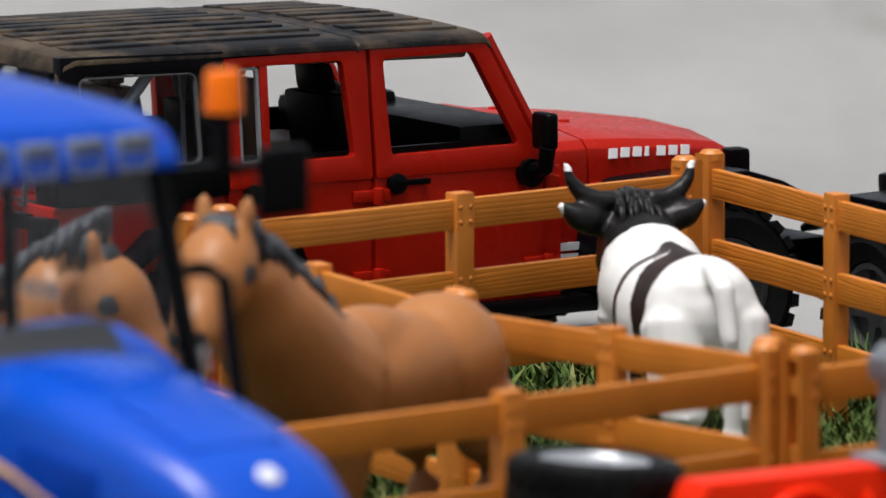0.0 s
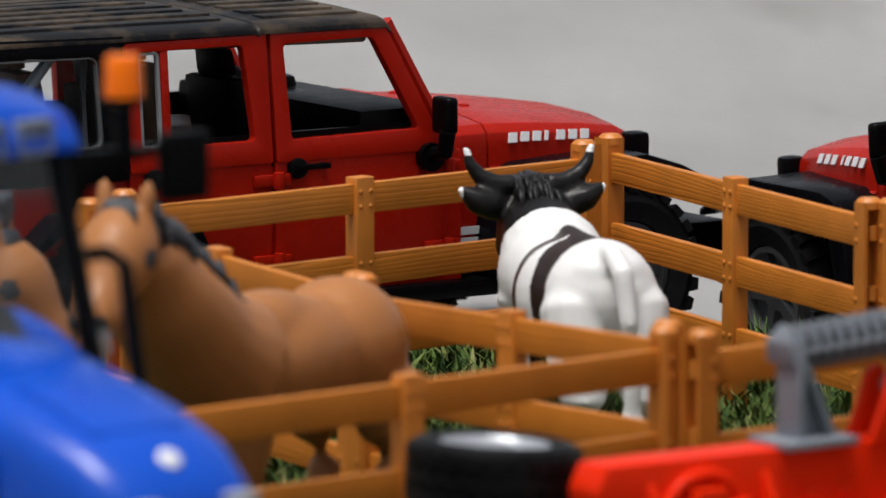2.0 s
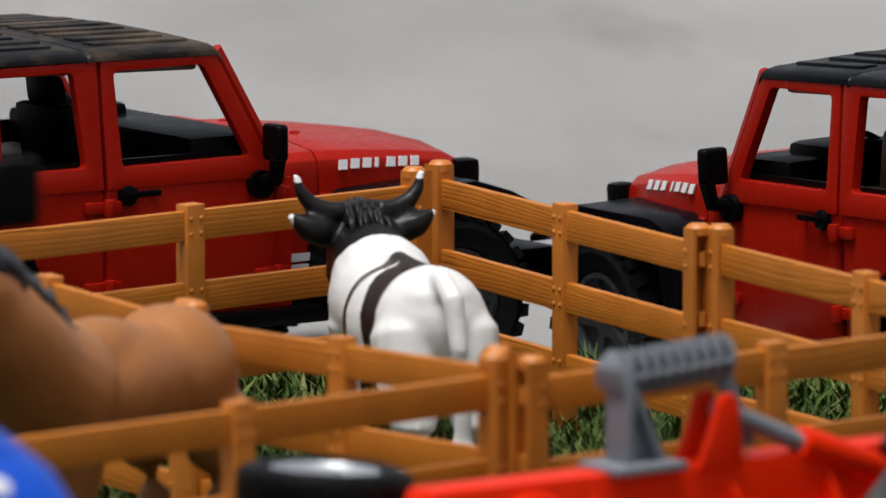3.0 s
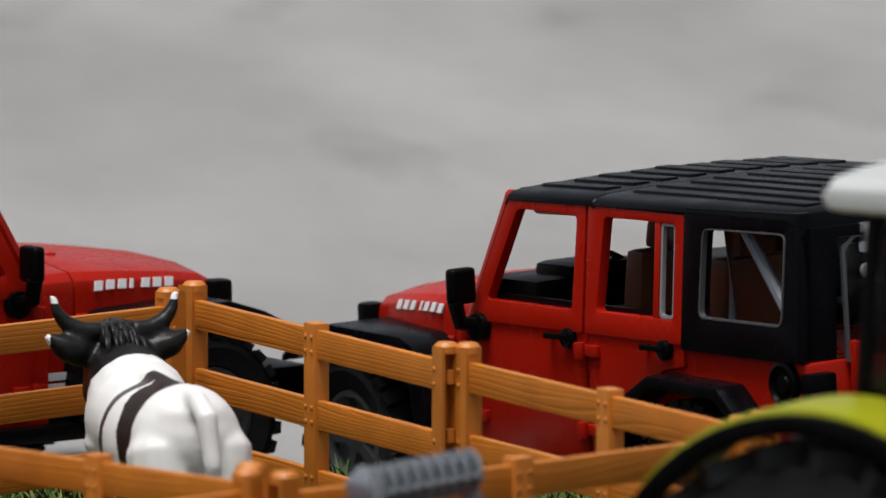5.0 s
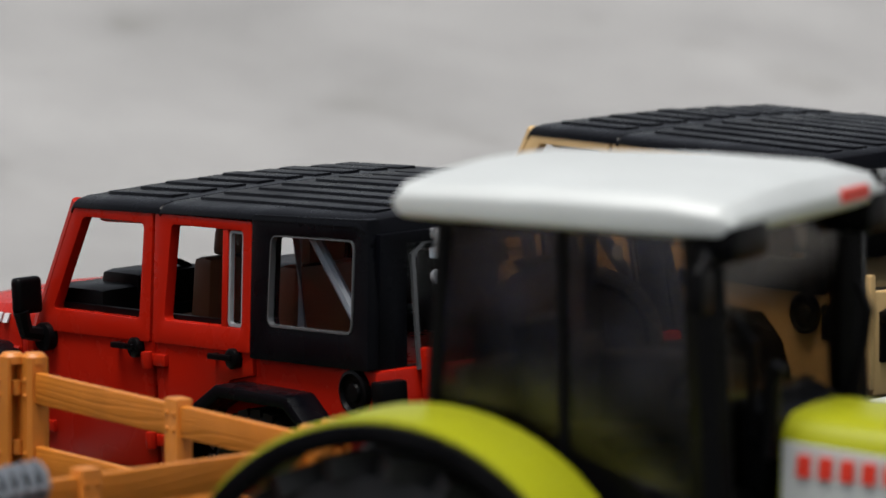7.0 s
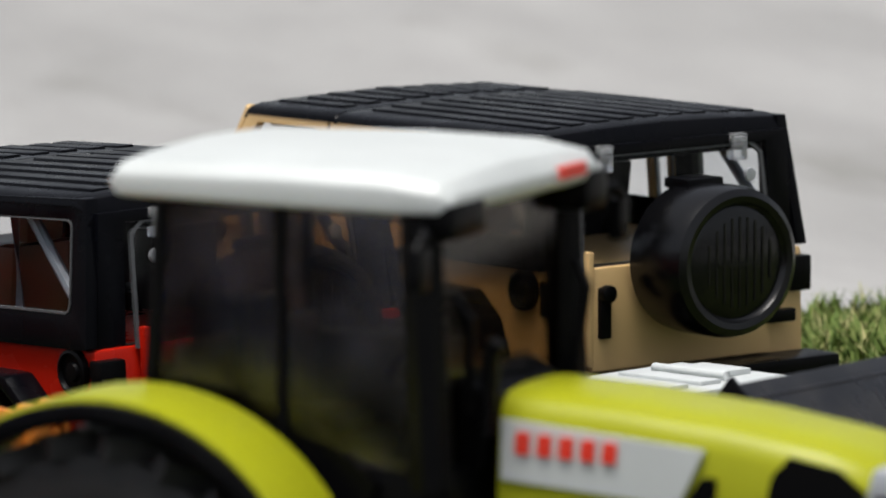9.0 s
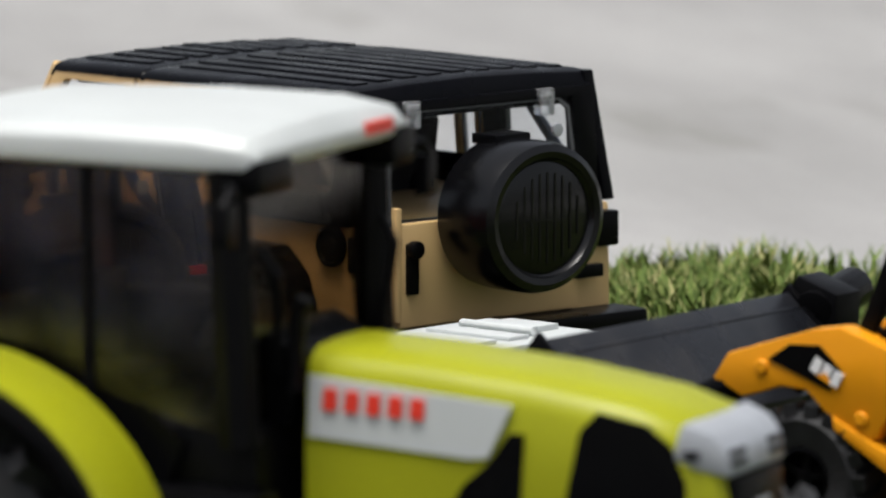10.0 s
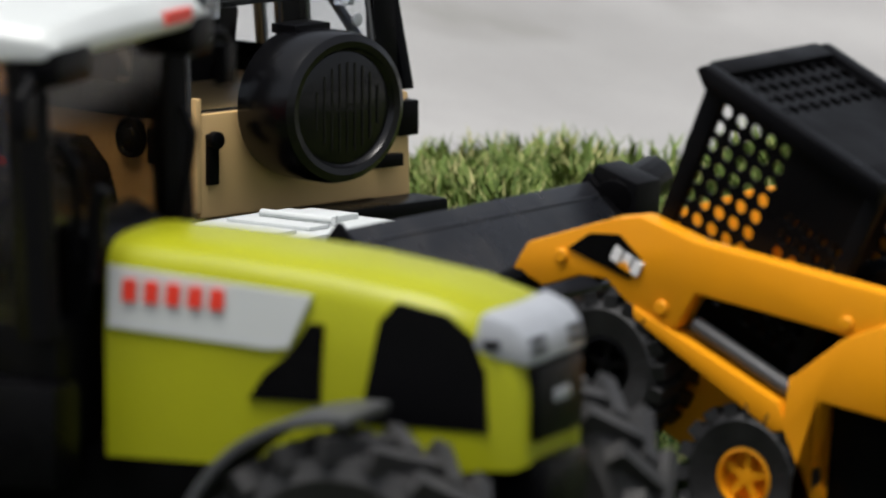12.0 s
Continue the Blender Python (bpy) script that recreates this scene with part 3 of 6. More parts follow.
            for hz in (0.0305, 0.0552):
                bm = bmesh.new()
                gx = x1 + 0.001
                box(bm, gx - 0.008, gx + 0.005, s * 0.0585, s * 0.0605, hz - 0.0018, hz + 0.0018)
                lathe(bm, [(0, -0.0026), (0.0018, -0.0026), (0.0018, 0.0026), (0, 0.0026)], 10, Matrix.Translation((gx, s * 0.0612, hz)) @ Matrix.Rotation(radians(90), 4, "X"))
                part("hinge", bm, paint, door, bevel=0.0004)
        bm = bmesh.new()
        shear(bm, box(bm, 0.0100, 0.1180, 0.0545, 0.0563, 0.0300, 0.0690), s)
        part("inner_trim", bm, BLACK, root)
        # windscreen pillar and mirror
        bm = bmesh.new()
        tube(bm, [(0.1262, s * 0.0550, 0.0600), (0.1035, s * 0.0530, 0.1003)], 0.0030, 8)
        part("pillar", bm, paint, root)
        bm = bmesh.new()
        box(bm, 0.1160, 0.1205, s * 0.0605, s * 0.0700, 0.0660, 0.0775)
        mirror = part("mirror", bm, BLACK, root, "black door mirror", bevel=0.0018, segments=3)
        bm = bmesh.new()
        tube(bm, [(0.1170, s * 0.0685, 0.0670), (0.1170, s * 0.0670, 0.0605), (0.1160, s * 0.0600, 0.0590)], 0.0026, 8)
        lathe(bm, [(0, 0), (0.0045, 0), (0.0045, 0.004), (0, 0.005)], 14, Matrix.Translation((0.1160, s * 0.0600 - 0.002, 0.0585)))
        part("mirror_arm", bm, BLACK, mirror)
        # hardtop side with its window
        bm = bmesh.new()
        vs = ring_plate(bm, rounded([(0.0078, 0.0591), (-0.0515, 0.0591), (-0.0472, 0.1030), (0.0078, 0.1020)], 0.0006), rounded([(-0.0008, 0.0690), (-0.0432, 0.0690), (-0.0418, 0.0970), (-0.0016, 0.0966)], 0.0032), 0.0560, 0.0602)
        shear(bm, vs, s)
        top_side = part("hardtop_side", bm, ROOF_BLACK, root, "black hardtop side", bevel=0.0010)
        bm = bmesh.new()
        vs = ring_plate(bm, rounded([(-0.0010, 0.0692), (-0.0430, 0.0692), (-0.0416, 0.0968), (-0.0018, 0.0964)], 0.0030), rounded([(-0.0016, 0.0698), (-0.0424, 0.0698), (-0.0411, 0.0963), (-0.0023, 0.0960)], 0.0024), 0.0586, 0.0605)
        shear(bm, vs, s)
        part("pane_rim", bm, PANE_EDGE, top_side)
        bm = bmesh.new()
        vs = prism(bm, [(-0.0008, 0.0690), (-0.0432, 0.0690), (-0.0418, 0.0970), (-0.0016, 0.0966)], 0.0582, 0.0592)
        shear(bm, vs, s)
        ob = part("pane", bm, CLEAR, top_side, "clear plastic side pane")
        ob.visible_shadow = False
        # rear corner lamps, tank cap
        bm = bmesh.new()
        box(bm, -0.0560, -0.0500, s * 0.0490, s * 0.0585, 0.0440, 0.0560)
        part("tail_light", bm, BLACK, root, "black tail light box", bevel=0.0010)
        if s > 0:
            bm = bmesh.new()
            lathe(bm, [(0.0068, -0.001), (0.0068, 0.0016), (0.0058, 0.0020), (0.0052, 0.0006), (0.0032, 0.0006), (0.0026, 0.0016), (0, 0.0018)], 24, Matrix.Translation((-0.0425, 0.0580, 0.0522)))
            part("tank_cap", bm, BLACK, root, "round black tank cap")
    # roof with ribs
    bm = bmesh.new()
    rows = []
    for x, z in ((0.1040, 0.1000), (0.1022, 0.1018), (0.0565, 0.1024), (0.0558, 0.1016), (0.0550, 0.1025), (0.0100, 0.1030), (-0.0420, 0.1032), (-0.0462, 0.1020), (-0.0480, 0.0975)):
        hw = 0.0572 - max(0, 0.003 - x) * 0.045
        rows.append([(x, y * hw, z - dz) for y, dz in ((-1, 0.0028), (-0.99, 0.0012), (-0.965, 0.0002), (-0.90, -0.0006), (-0.5, -0.0016), (0, -0.0022), (0.5, -0.0016), (0.90, -0.0006), (0.965, 0.0002), (0.99, 0.0012), (1, 0.0028), (0.7, 0.0050), (-0.7, 0.0050))])
    loft(bm, rows)
    roof = part("roof", bm, roof_mat, root, "ribbed black plastic roof", bevel=0.0006)
    for i in range(9):
        y = (i - 4) * 0.0108
        crown = float(np.interp(abs(y) / 0.0560, [0, 0.5, 0.9], [0.0022, 0.0016, 0.0006]))
        for x0, x1 in ((0.0640, 0.0985 - 0.002 * (i % 2)), (-0.0400, 0.0490 + 0.003 * (i % 2))):
            bm = bmesh.new()
            rows = []
            for x in (x0, x0 * 0.67 + x1 * 0.33, x0 * 0.33 + x1 * 0.67, x1):
                z = crown + float(np.interp(x, [-0.042, 0.010, 0.060, 0.102], [0.1032, 0.1030, 0.1024, 0.1018]))
                rows.append([(x, y - 0.0036, z - 0.001), (x, y - 0.0031, z + 0.0007), (x, y + 0.0031, z + 0.0007), (x, y + 0.0036, z - 0.001)])
            loft(bm, rows)
            part("rib", bm, roof_mat, roof, bevel=0.0005)
    bm = bmesh.new()
    box(bm, 0.1000, 0.1050, -0.0530, 0.0530, 0.0955, 0.0996)
    box(bm, 0.1235, 0.1285, -0.0545, 0.0545, 0.0590, 0.0625)
    part("windscreen_frame", bm, paint, root, bevel=0.001)
    before_rear = set(root.children)
    # tailgate, rear pane with clips, spare wheel cover, bumpers
    bm = bmesh.new()
    box(bm, -0.0525, -0.0490, -0.0400, 0.0400, 0.0280, 0.0625)
    gate = part("tailgate", bm, paint, root, bevel=0.0010)
    bm = bmesh.new()
    prism(bm, [(-0.0505, 0.0615), (-0.0495, 0.0615), (-0.0455, 0.0990), (-0.0465, 0.0990)], -0.0430, 0.0430)
    pane = part("rear_pane", bm, CLEAR, root, "clear plastic rear window pane")
    pane.visible_shadow = False
    bm = bmesh.new()
    vs = ring_plate(bm, [(-0.043, 0.0), (0.043, 0.0), (0.041, 0.034), (0.036, 0.0378), (-0.036, 0.0378), (-0.041, 0.034)], [(-0.0418, 0.0012), (0.0418, 0.0012), (0.0398, 0.0335), (0.0355, 0.0366), (-0.0355, 0.0366), (-0.0398, 0.0335)], -0.0006, 0.0006)
    bmesh.ops.transform(bm, matrix=Matrix.Translation((-0.0500, 0, 0.0615)) @ Matrix.Rotation(radians(6.1), 4, "Y") @ Matrix.Rotation(radians(90), 4, "Z"), verts=vs)
    part("pane_rim", bm, PANE_RIM, pane)
    for y in (-0.030, 0.030):
        bm = bmesh.new()
        box(bm, -0.0490, -0.0440, y - 0.0026, y + 0.0026, 0.0930, 0.1010)
        box(bm, -0.0475, -0.0440, y - 0.0040, y + 0.0040, 0.0990, 0.1020)
        part("clip", bm, CLIP_CLEAR, pane, "clear plastic hinge clip", bevel=0.0006)
        bm = bmesh.new()
        lathe(bm, [(0, 0), (0.0022, 0), (0.0022, 0.0012), (0, 0.0014)], 12, Matrix.Translation((-0.0484, y * 1.12, 0.0880)) @ Matrix.Rotation(radians(90), 4, "Z"))
        part("stud", bm, SILVER, pane)
    bm = bmesh.new()
    vs = ring_plate(bm, [(-0.0550, 0.0620), (0.0550, 0.0620), (0.0520, 0.1020), (-0.0520, 0.1020)], [(-0.0445, 0.0625), (0.0445, 0.0625), (0.0425, 0.0985), (-0.0425, 0.0985)], -0.002, 0.002)
    bmesh.ops.transform(bm, matrix=Matrix.Translation((-0.0450, 0, 0)) @ Matrix.Rotation(radians(90), 4, "Z"), verts=vs)
    part("hardtop_rear", bm, ROOF_BLACK, root, bevel=0.0010)
    bm = bmesh.new()
    lathe(bm, [(0, 0.000), (0.0215, 0.000), (0.0238, 0.002), (0.0243, 0.006), (0.0243, 0.0195), (0.0234, 0.0228), (0.0212, 0.0240), (0.0192, 0.0236), (0.0186, 0.0226), (0.0180, 0.0222), (0.0172, 0.0226), (0, 0.0226)], 56,
          Matrix.Translation((-0.0545, 0, 0.0640)) @ Matrix.Rotation(radians(90), 4, "Z"))
    for v in bm.verts:
        v.co.x = -0.0545 + (v.co.x + 0.0545) * 1.12
        v.co.y, v.co.z = v.co.y * 1.12 + 0.0006, 0.0640 + (v.co.z - 0.0640) * 1.04
    spare = part("spare_wheel_cover", bm, GLOSS_BLACK, root, "round black spare wheel cover")
    bm = bmesh.new()
    box(bm, -0.0804, -0.0794, -0.0100, 0.0090, 0.0630, 0.0638)
    part("raised_bar", bm, GLOSS_BLACK, spare)
    for i in range(9):
        y = (i - 4) * 0.0034
        h = math.sqrt(max(0, 0.0150 ** 2 - y * y))
        bm = bmesh.new()
        box(bm, -0.08005, -0.0796, y - 0.0010, y - 0.0002, 0.0640 - h, 0.0640 + h)
        part("rib", bm, GLOSS_BLACK, spare)
    bm = bmesh.new()
    box(bm, -0.0640, -0.0520, -0.0080, 0.0080, 0.0870, 0.0905)
    box(bm, -0.0600, -0.0510, -0.0040, 0.0040, 0.0600, 0.0890)
    part("brake_light_bracket", bm, BLACK, spare, bevel=0.0008)
    bm = bmesh.new()
    box(bm, -0.0545, -0.0520, 0.0330, 0.0375, 0.0390, 0.0560)
    lathe(bm, [(0, 0), (0.0030, 0), (0.0030, 0.003), (0, 0.0034)], 14, Matrix.Translation((-0.0535, 0.0352, 0.0540)) @ Matrix.Rotation(radians(90), 4, "Z"))
    part("latch", bm, BLACK, gate, "black tailgate latch", bevel=0.0006)
    bm = bmesh.new()
    box(bm, -0.0530, -0.0500, 0.0395, 0.0420, 0.0300, 0.0680)
    part("hinge_pin", bm, paint, gate, bevel=0.0006)
    for z in (0.040, 0.058):
        bm = bmesh.new()
        box(bm, -0.0545, -0.0510, -0.0500, -0.0380, z - 0.0022, z + 0.0022)
        part("hinge", bm, BLACK, gate, bevel=0.0006)
    bm = bmesh.new()
    box(bm, -0.0660, -0.0490, -0.0600, 0.0600, 0.0190, 0.0275)
    part("rear_bumper", bm, BLACK, root, bevel=0.0018)
    for ob in root.children:
        if ob not in before_rear:
            ob.location = (-0.0030, 0, -0.0035)
    bm = bmesh.new()
    box(bm, 0.2080, 0.2360, -0.0520, 0.0520, 0.0190, 0.0295)
    box(bm, 0.2350, 0.2385, -0.0200, 0.0200, 0.0215, 0.0270)
    part("front_bumper", bm, BLACK, root, bevel=0.002)
    # inside: floor, dashboard, steering wheel, seats, roll bars
    bm = bmesh.new()
    box(bm, 0.0950, 0.1235, -0.0530, 0.0530, 0.0540, 0.0738)
    box(bm, 0.0940, 0.1150, 0.0120, 0.0400, 0.0660, 0.0775)
    part("dashboard", bm, BLACK, root, bevel=0.003)
    bm = bmesh.new()
    circle = [(0.0950 + 0.003 * math.cos(a), 0.025 + 0.0105 * math.sin(a), 0.0690 + 0.0105 * math.cos(a)) for a in [2 * math.pi * i / 20 for i in range(21)]]
    tube(bm, circle, 0.0011, 6, caps=False)
    tube(bm, [(0.0950, 0.025, 0.0690), (0.1060, 0.025, 0.0640)], 0.002, 8)
    part("steering_wheel", bm, BLACK, root)
    for x in (0.064, 0.020):
        for y in (-0.026, 0.026):
            bm = bmesh.new()
            box(bm, x, x + 0.026, y - 0.014, y + 0.014, 0.0540, 0.0640)
            prism(bm, [(x - 0.004, 0.056), (x + 0.006, 0.058), (x + 0.001, 0.084), (x - 0.008, 0.084)], y - 0.013, y + 0.013)
            prism(bm, [(x - 0.007, 0.084), (x + 0.000, 0.084), (x - 0.002, 0.093), (x - 0.008, 0.093)], y - 0.007, y + 0.007)
            part("seat", bm, BROWN_SEAT if y > 0 else BLACK, root, "moulded plastic seat", bevel=0.002)
    for s in (-1, 1):
        bm = bmesh.new()
        tube(bm, [(0.0, s * 0.046, 0.060), (0.0, s * 0.046, 0.098), (0.058, s * 0.047, 0.097), (0.100, s * 0.047, 0.096)], 0.0022, 8)
        tube(bm, [(-0.0420, s * 0.052, 0.066), (-0.0120, s * 0.050, 0.0985)], 0.0019, 8)
        part("roll_bar", bm, GREY, root)
    for s in (-1, 1):
        for x in (0.0, 0.1875):
            wheel(root, x, s * 0.0565, 0.0175, 0.0262, 0.0190, 0.0165, 26, RIM_GREY, RUBBER)
    root.matrix_world = m
    return root


jeep(RED, "red toy off-road car with black ribbed hardtop behind the fence", pose(-0.0040, 2.4495, 0.0003, 0, 0, 31.0), DIRTY_ROOF)
jeep(RED, "red toy off-road car with black hardtop beside the fence", pose(0.3799, 2.3583, 0.0007, -1.91, 2.06, 117.73))
jeep(TAN, "tan toy off-road car with black hardtop and black spare wheel cover", pose(0.5479, 2.5414, -0.0008, -0.1, -0.1, 119.4) @ Matrix.Scale(0.975, 4))


# ---------------------------------------------------------------- toy tractors
def lug_wheel(parent, x, y, r, w, hub, lugs, rim_mat, tyre_mat):
    """A farm tyre with slanted lugs and a dished rim."""
    s = 1 if y > 0 else -1
    root = new("wheel")
    root.parent = parent
    root.location = (x, y, r)
    bm = bmesh.new()
    core = r - 0.0032
    lathe(bm, [(hub, -w * .40), (core * .82, -w * .5), (core * .96, -w * .44), (core, -w * .2), (core, w * .2), (core * .96, w * .44), (core * .82, w * .5), (hub, w * .40), (hub * .96, 0), (hub, -w * .40)], 44)
    for i in range(lugs):
        for k in (-1, 1):
            a = 2 * math.pi * (i + (0.25 if k > 0 else -0.25)) / lugs
            m = Matrix.Rotation(a, 4, "Y") @ Matrix.Translation((core + 0.0008, k * w * .24, 0)) @ Matrix.Rotation(radians(38 * k), 4, "X")
            vs = box(bm, -0.003, 0.0024, -w * .36, w * .36, -r * 0.06, r * 0.06, m)
    part("tyre", bm, tyre_mat, root)
    bm = bmesh.new()
    lathe(bm, [(hub * .98, -s * w * .35), (hub * .97, s * w * .38), (hub * .90, s * w * .40), (hub * .84, s * w * .05), (hub * .36, s * w * .10), (hub * .34, s * w * .30), (hub * .2, s * w * .34), (0, s * w * .34)], 32)
    for i in range(8):
        a = 2 * math.pi * i / 8
        lathe(bm, [(0, s * w * .10), (hub * .06, s * w * .10), (hub * .06, s * w * .2), (0, s * w * .2)], 8, Matrix.Translation((hub * .55 * math.cos(a), 0, hub * .55 * math.sin(a))))
    part("rim", bm, rim_mat, root)
    return root


def arc_guard(bm, cx, cz, r, thick, y0, y1, a0, a1, n=14):
    """A mudguard: a curved strip about a wheel, from angle a0 to a1 (degrees, 90 on top)."""
    pts = [(cx + r * math.cos(radians(a0 + (a1 - a0) * i / n)), cz + r * math.sin(radians(a0 + (a1 - a0) * i / n))) for i in range(n + 1)]
    low = [(cx + (r - thick) * math.cos(radians(a0 + (a1 - a0) * i / n)), cz + (r - thick) * math.sin(radians(a0 + (a1 - a0) * i / n))) for i in range(n + 1)]
    return prism(bm, pts + low[::-1], y0, y1)


def hood_loft(sections):
    """Sections (x, half width, top, bottom) with rounded shoulders."""
    bm = bmesh.new()
    rows = []
    for x, hw, top, low in sections:
        rows.append([(x, -hw, low), (x, hw, low), (x, hw * 1.02, low + (top - low) * .55), (x, hw * .98, top - 0.0075), (x, hw * .90, top - 0.0032), (x, hw * .72, top - 0.0008), (x, hw * .3, top),
                     (x, -hw * .3, top), (x, -hw * .72, top - 0.0008), (x, -hw * .90, top - 0.0032), (x, -hw * .98, top - 0.0075), (x, -hw * 1.02, low + (top - low) * .55)])
    loft(bm, rows)
    return bm


def seat_and_wheel(root, x, z):
    bm = bmesh.new()
    box(bm, x - 0.014, x + 0.010, -0.012, 0.012, z, z + 0.006)
    prism(bm, [(x - 0.016, z + 0.002), (x - 0.010, z + 0.004), (x - 0.014, z + 0.032), (x - 0.019, z + 0.032)], -0.011, 0.011)
    part("seat", bm, BLACK, root, "black moulded seat", bevel=0.002)
    bm = bmesh.new()
    ring = [(x + 0.026 + 0.005 * math.cos(a), 0.0095 * math.sin(a), z + 0.020 + 0.008 * math.cos(a)) for a in [2 * math.pi * i / 20 for i in range(21)]]
    tube(bm, ring, 0.0012, 6, caps=False)
    tube(bm, [(x + 0.026, 0, z + 0.020), (x + 0.036, 0, z + 0.008)], 0.002, 8)
    tube(bm, [(x + 0.026, -0.009, z + 0.020), (x + 0.026, 0.009, z + 0.020)], 0.001, 6)
    part("steering_wheel", bm, BLACK, root, "black steering wheel")


def blue_tractor(m):
    root = thing("toy_tractor", "glossy blue toy tractor with glazed cab and orange beacon", "toy tractor", "toy tractors")
    hood_secs = [(0.066, 0.0235, 0.1150, 0.070), (0.085, 0.0240, 0.1158, 0.068), (0.105, 0.0240, 0.1130, 0.066), (0.125, 0.0232, 0.1085, 0.066), (0.142, 0.0215, 0.1030, 0.068), (0.152, 0.0190, 0.0965, 0.070), (0.1565, 0.0160, 0.0890, 0.072)]
    hood = part("hood", hood_loft(hood_secs), BLUE, root, "glossy blue hood", bevel=0.0)
    for y0, y1, x0, x1 in ((-0.010, 0.010, 0.079, 0.104), (-0.012, 0.012, 0.112, 0.138)):
        bm = bmesh.new()
        vs = box(bm, x0, x1, y0, y1, 0, 0.0009)
        bmesh.ops.subdivide_edges(bm, edges=[e for e in bm.edges if abs(e.verts[0].co.x - e.verts[1].co.x) > 0.01], cuts=6)
        for v in bm.verts:
            top = np.interp(v.co.x, [s[0] for s in hood_secs], [s[2] for s in hood_secs])
            v.co.z += float(top) - 0.0004
        part("hood_panel", bm, BLUE, hood, bevel=0.0004)
    for s in (-1, 1):
        for i in range(9):
            bm = bmesh.new()
            x = 0.097 + i * 0.0029
            box(bm, x, x + 0.0012, s * 0.0236, s * 0.0250, 0.090, 0.1025 - i * 0.0004)
            part("louvre", bm, BLUE, hood, bevel=0.0003)
        bm = bmesh.new()
        line = [(0.068 + 0.075 * f, s * (0.0246 - 0.0025 * f ** 3), 0.1005 - 0.006 * f - 0.024 * f * f) for f in [i / 14 for i in range(15)]]
        tube(bm, line, 0.0009, 6)
        part("gold_line", bm, GOLD_LINE, hood, "gold printed line")
        for i in range(4):
            bm = bmesh.new()
            box(bm, 0.070 + i * 0.009, 0.077 + i * 0.009, s * 0.0238, s * 0.0249, 0.0800 - i * 0.001, 0.0860 - i * 0.001)
            part("white_marking", bm, DECAL_WHITE, hood, bevel=0.0005)
    bm = bmesh.new()
    box(bm, 0.1480, 0.1590, -0.0150, 0.0150, 0.071, 0.0905)
    grille = part("grille", bm, BLACK, root, "black grille under the hood nose", bevel=0.002)
    for i in range(5):
        bm = bmesh.new()
        box(bm, 0.1586, 0.1596, -0.0130, 0.0130, 0.0735 + i * 0.0033, 0.0748 + i * 0.0033)
        part("slat", bm, DARK_GREY, grille, bevel=0.0003)
    bm = bmesh.new()
    lathe(bm, [(0.0026, 0), (0.0026, 0.0006), (0.0020, 0.0011), (0, 0.0012)], 24, Matrix.Translation((0.1480, 0.0, 0.0992)) @ Vector((0, 1, 0)).rotation_difference(Vector((0.58, 0, 0.81))).to_matrix().to_4x4())
    part("badge", bm, DECAL_WHITE, root, "round white badge")
    for y in (-0.0120, 0.0120):
        bm = bmesh.new()
        box(bm, 0.1535, 0.1585, y - 0.0035, y + 0.0035, 0.0885, 0.0925)
        part("headlight", bm, SILVER, root, bevel=0.001)
    # chassis
    bm = bmesh.new()
    box(bm, -0.040, 0.150, -0.016, 0.016, 0.030, 0.072)
    box(bm, -0.010, 0.010, -0.050, 0.050, 0.038, 0.058)
    box(bm, 0.112, 0.126, -0.040, 0.040, 0.030, 0.044)
    part("chassis", bm, BLACK, root, bevel=0.003)
    # cab: floor, posts, glass, roof
    bm = bmesh.new()
    box(bm, -0.040, 0.062, -0.040, 0.040, 0.068, 0.100)
    cab = part("cab", bm, BLACK, root, "black cab frame", bevel=0.004)
    posts = [((0.074, 0.041, 0.100), (0.0590, 0.041, 0.150)), ((0.074, -0.041, 0.100), (0.0590, -0.041, 0.150)), ((0.006, 0.043, 0.095), (0.004, 0.043, 0.150)), ((0.006, -0.043, 0.095), (0.004, -0.043, 0.150)), ((-0.038, 0.040, 0.095), (-0.036, 0.040, 0.150)), ((-0.038, -0.040, 0.095), (-0.036, -0.040, 0.150))]
    for a, b in posts:
        bm = bmesh.new()
        tube(bm, [a, b], 0.0026 if a[0] > 0.05 else 0.0019, 8)
        part("post", bm, BLACK, cab)
    bm = bmesh.new()
    vs = ring_plate(bm, [(-0.0400, 0.098), (0.0765, 0.098), (0.0590, 0.1515), (-0.0385, 0.1515)], [(-0.0365, 0.101), (0.0715, 0.101), (0.0560, 0.1480), (-0.0350, 0.1480)], -0.0008, 0.0008)
    bmesh.ops.transform(bm, matrix=Matrix.Translation((0, -0.0425, 0)), verts=vs)
    part("door_frame", bm, BLACK, cab)
    bm = bmesh.new()
    prism(bm, [(0.0745, 0.100), (0.0753, 0.100), (0.0603, 0.150), (0.0595, 0.150)], -0.039, 0.039)
    ob = part("windscreen", bm, CLEAR, cab, "clear windscreen")
    ob.visible_shadow = False
    for s in (-1, 1):
        bm = bmesh.new()
        prism(bm, [(0.0080, 0.098), (0.0730, 0.100), (0.0575, 0.150), (0.0060, 0.150)], s * 0.0418, s * 0.0426)
        ob = part("side_pane", bm, CLEAR, cab, "clear side pane")
        ob.visible_shadow = False
        bm = bmesh.new()
        tube(bm, [(0.066, s * 0.0440, 0.1290), (0.068, s * 0.0480, 0.1292), (0.0715, s * 0.0500, 0.1270), (0.0800, s * 0.0490, 0.0900)], 0.0017, 8)
        part("grab_rail", bm, BLACK, cab, "black grab rail")
        bm = bmesh.new()
        box(bm, 0.010, 0.020, s * 0.0425, s * 0.0450, 0.118, 0.121)
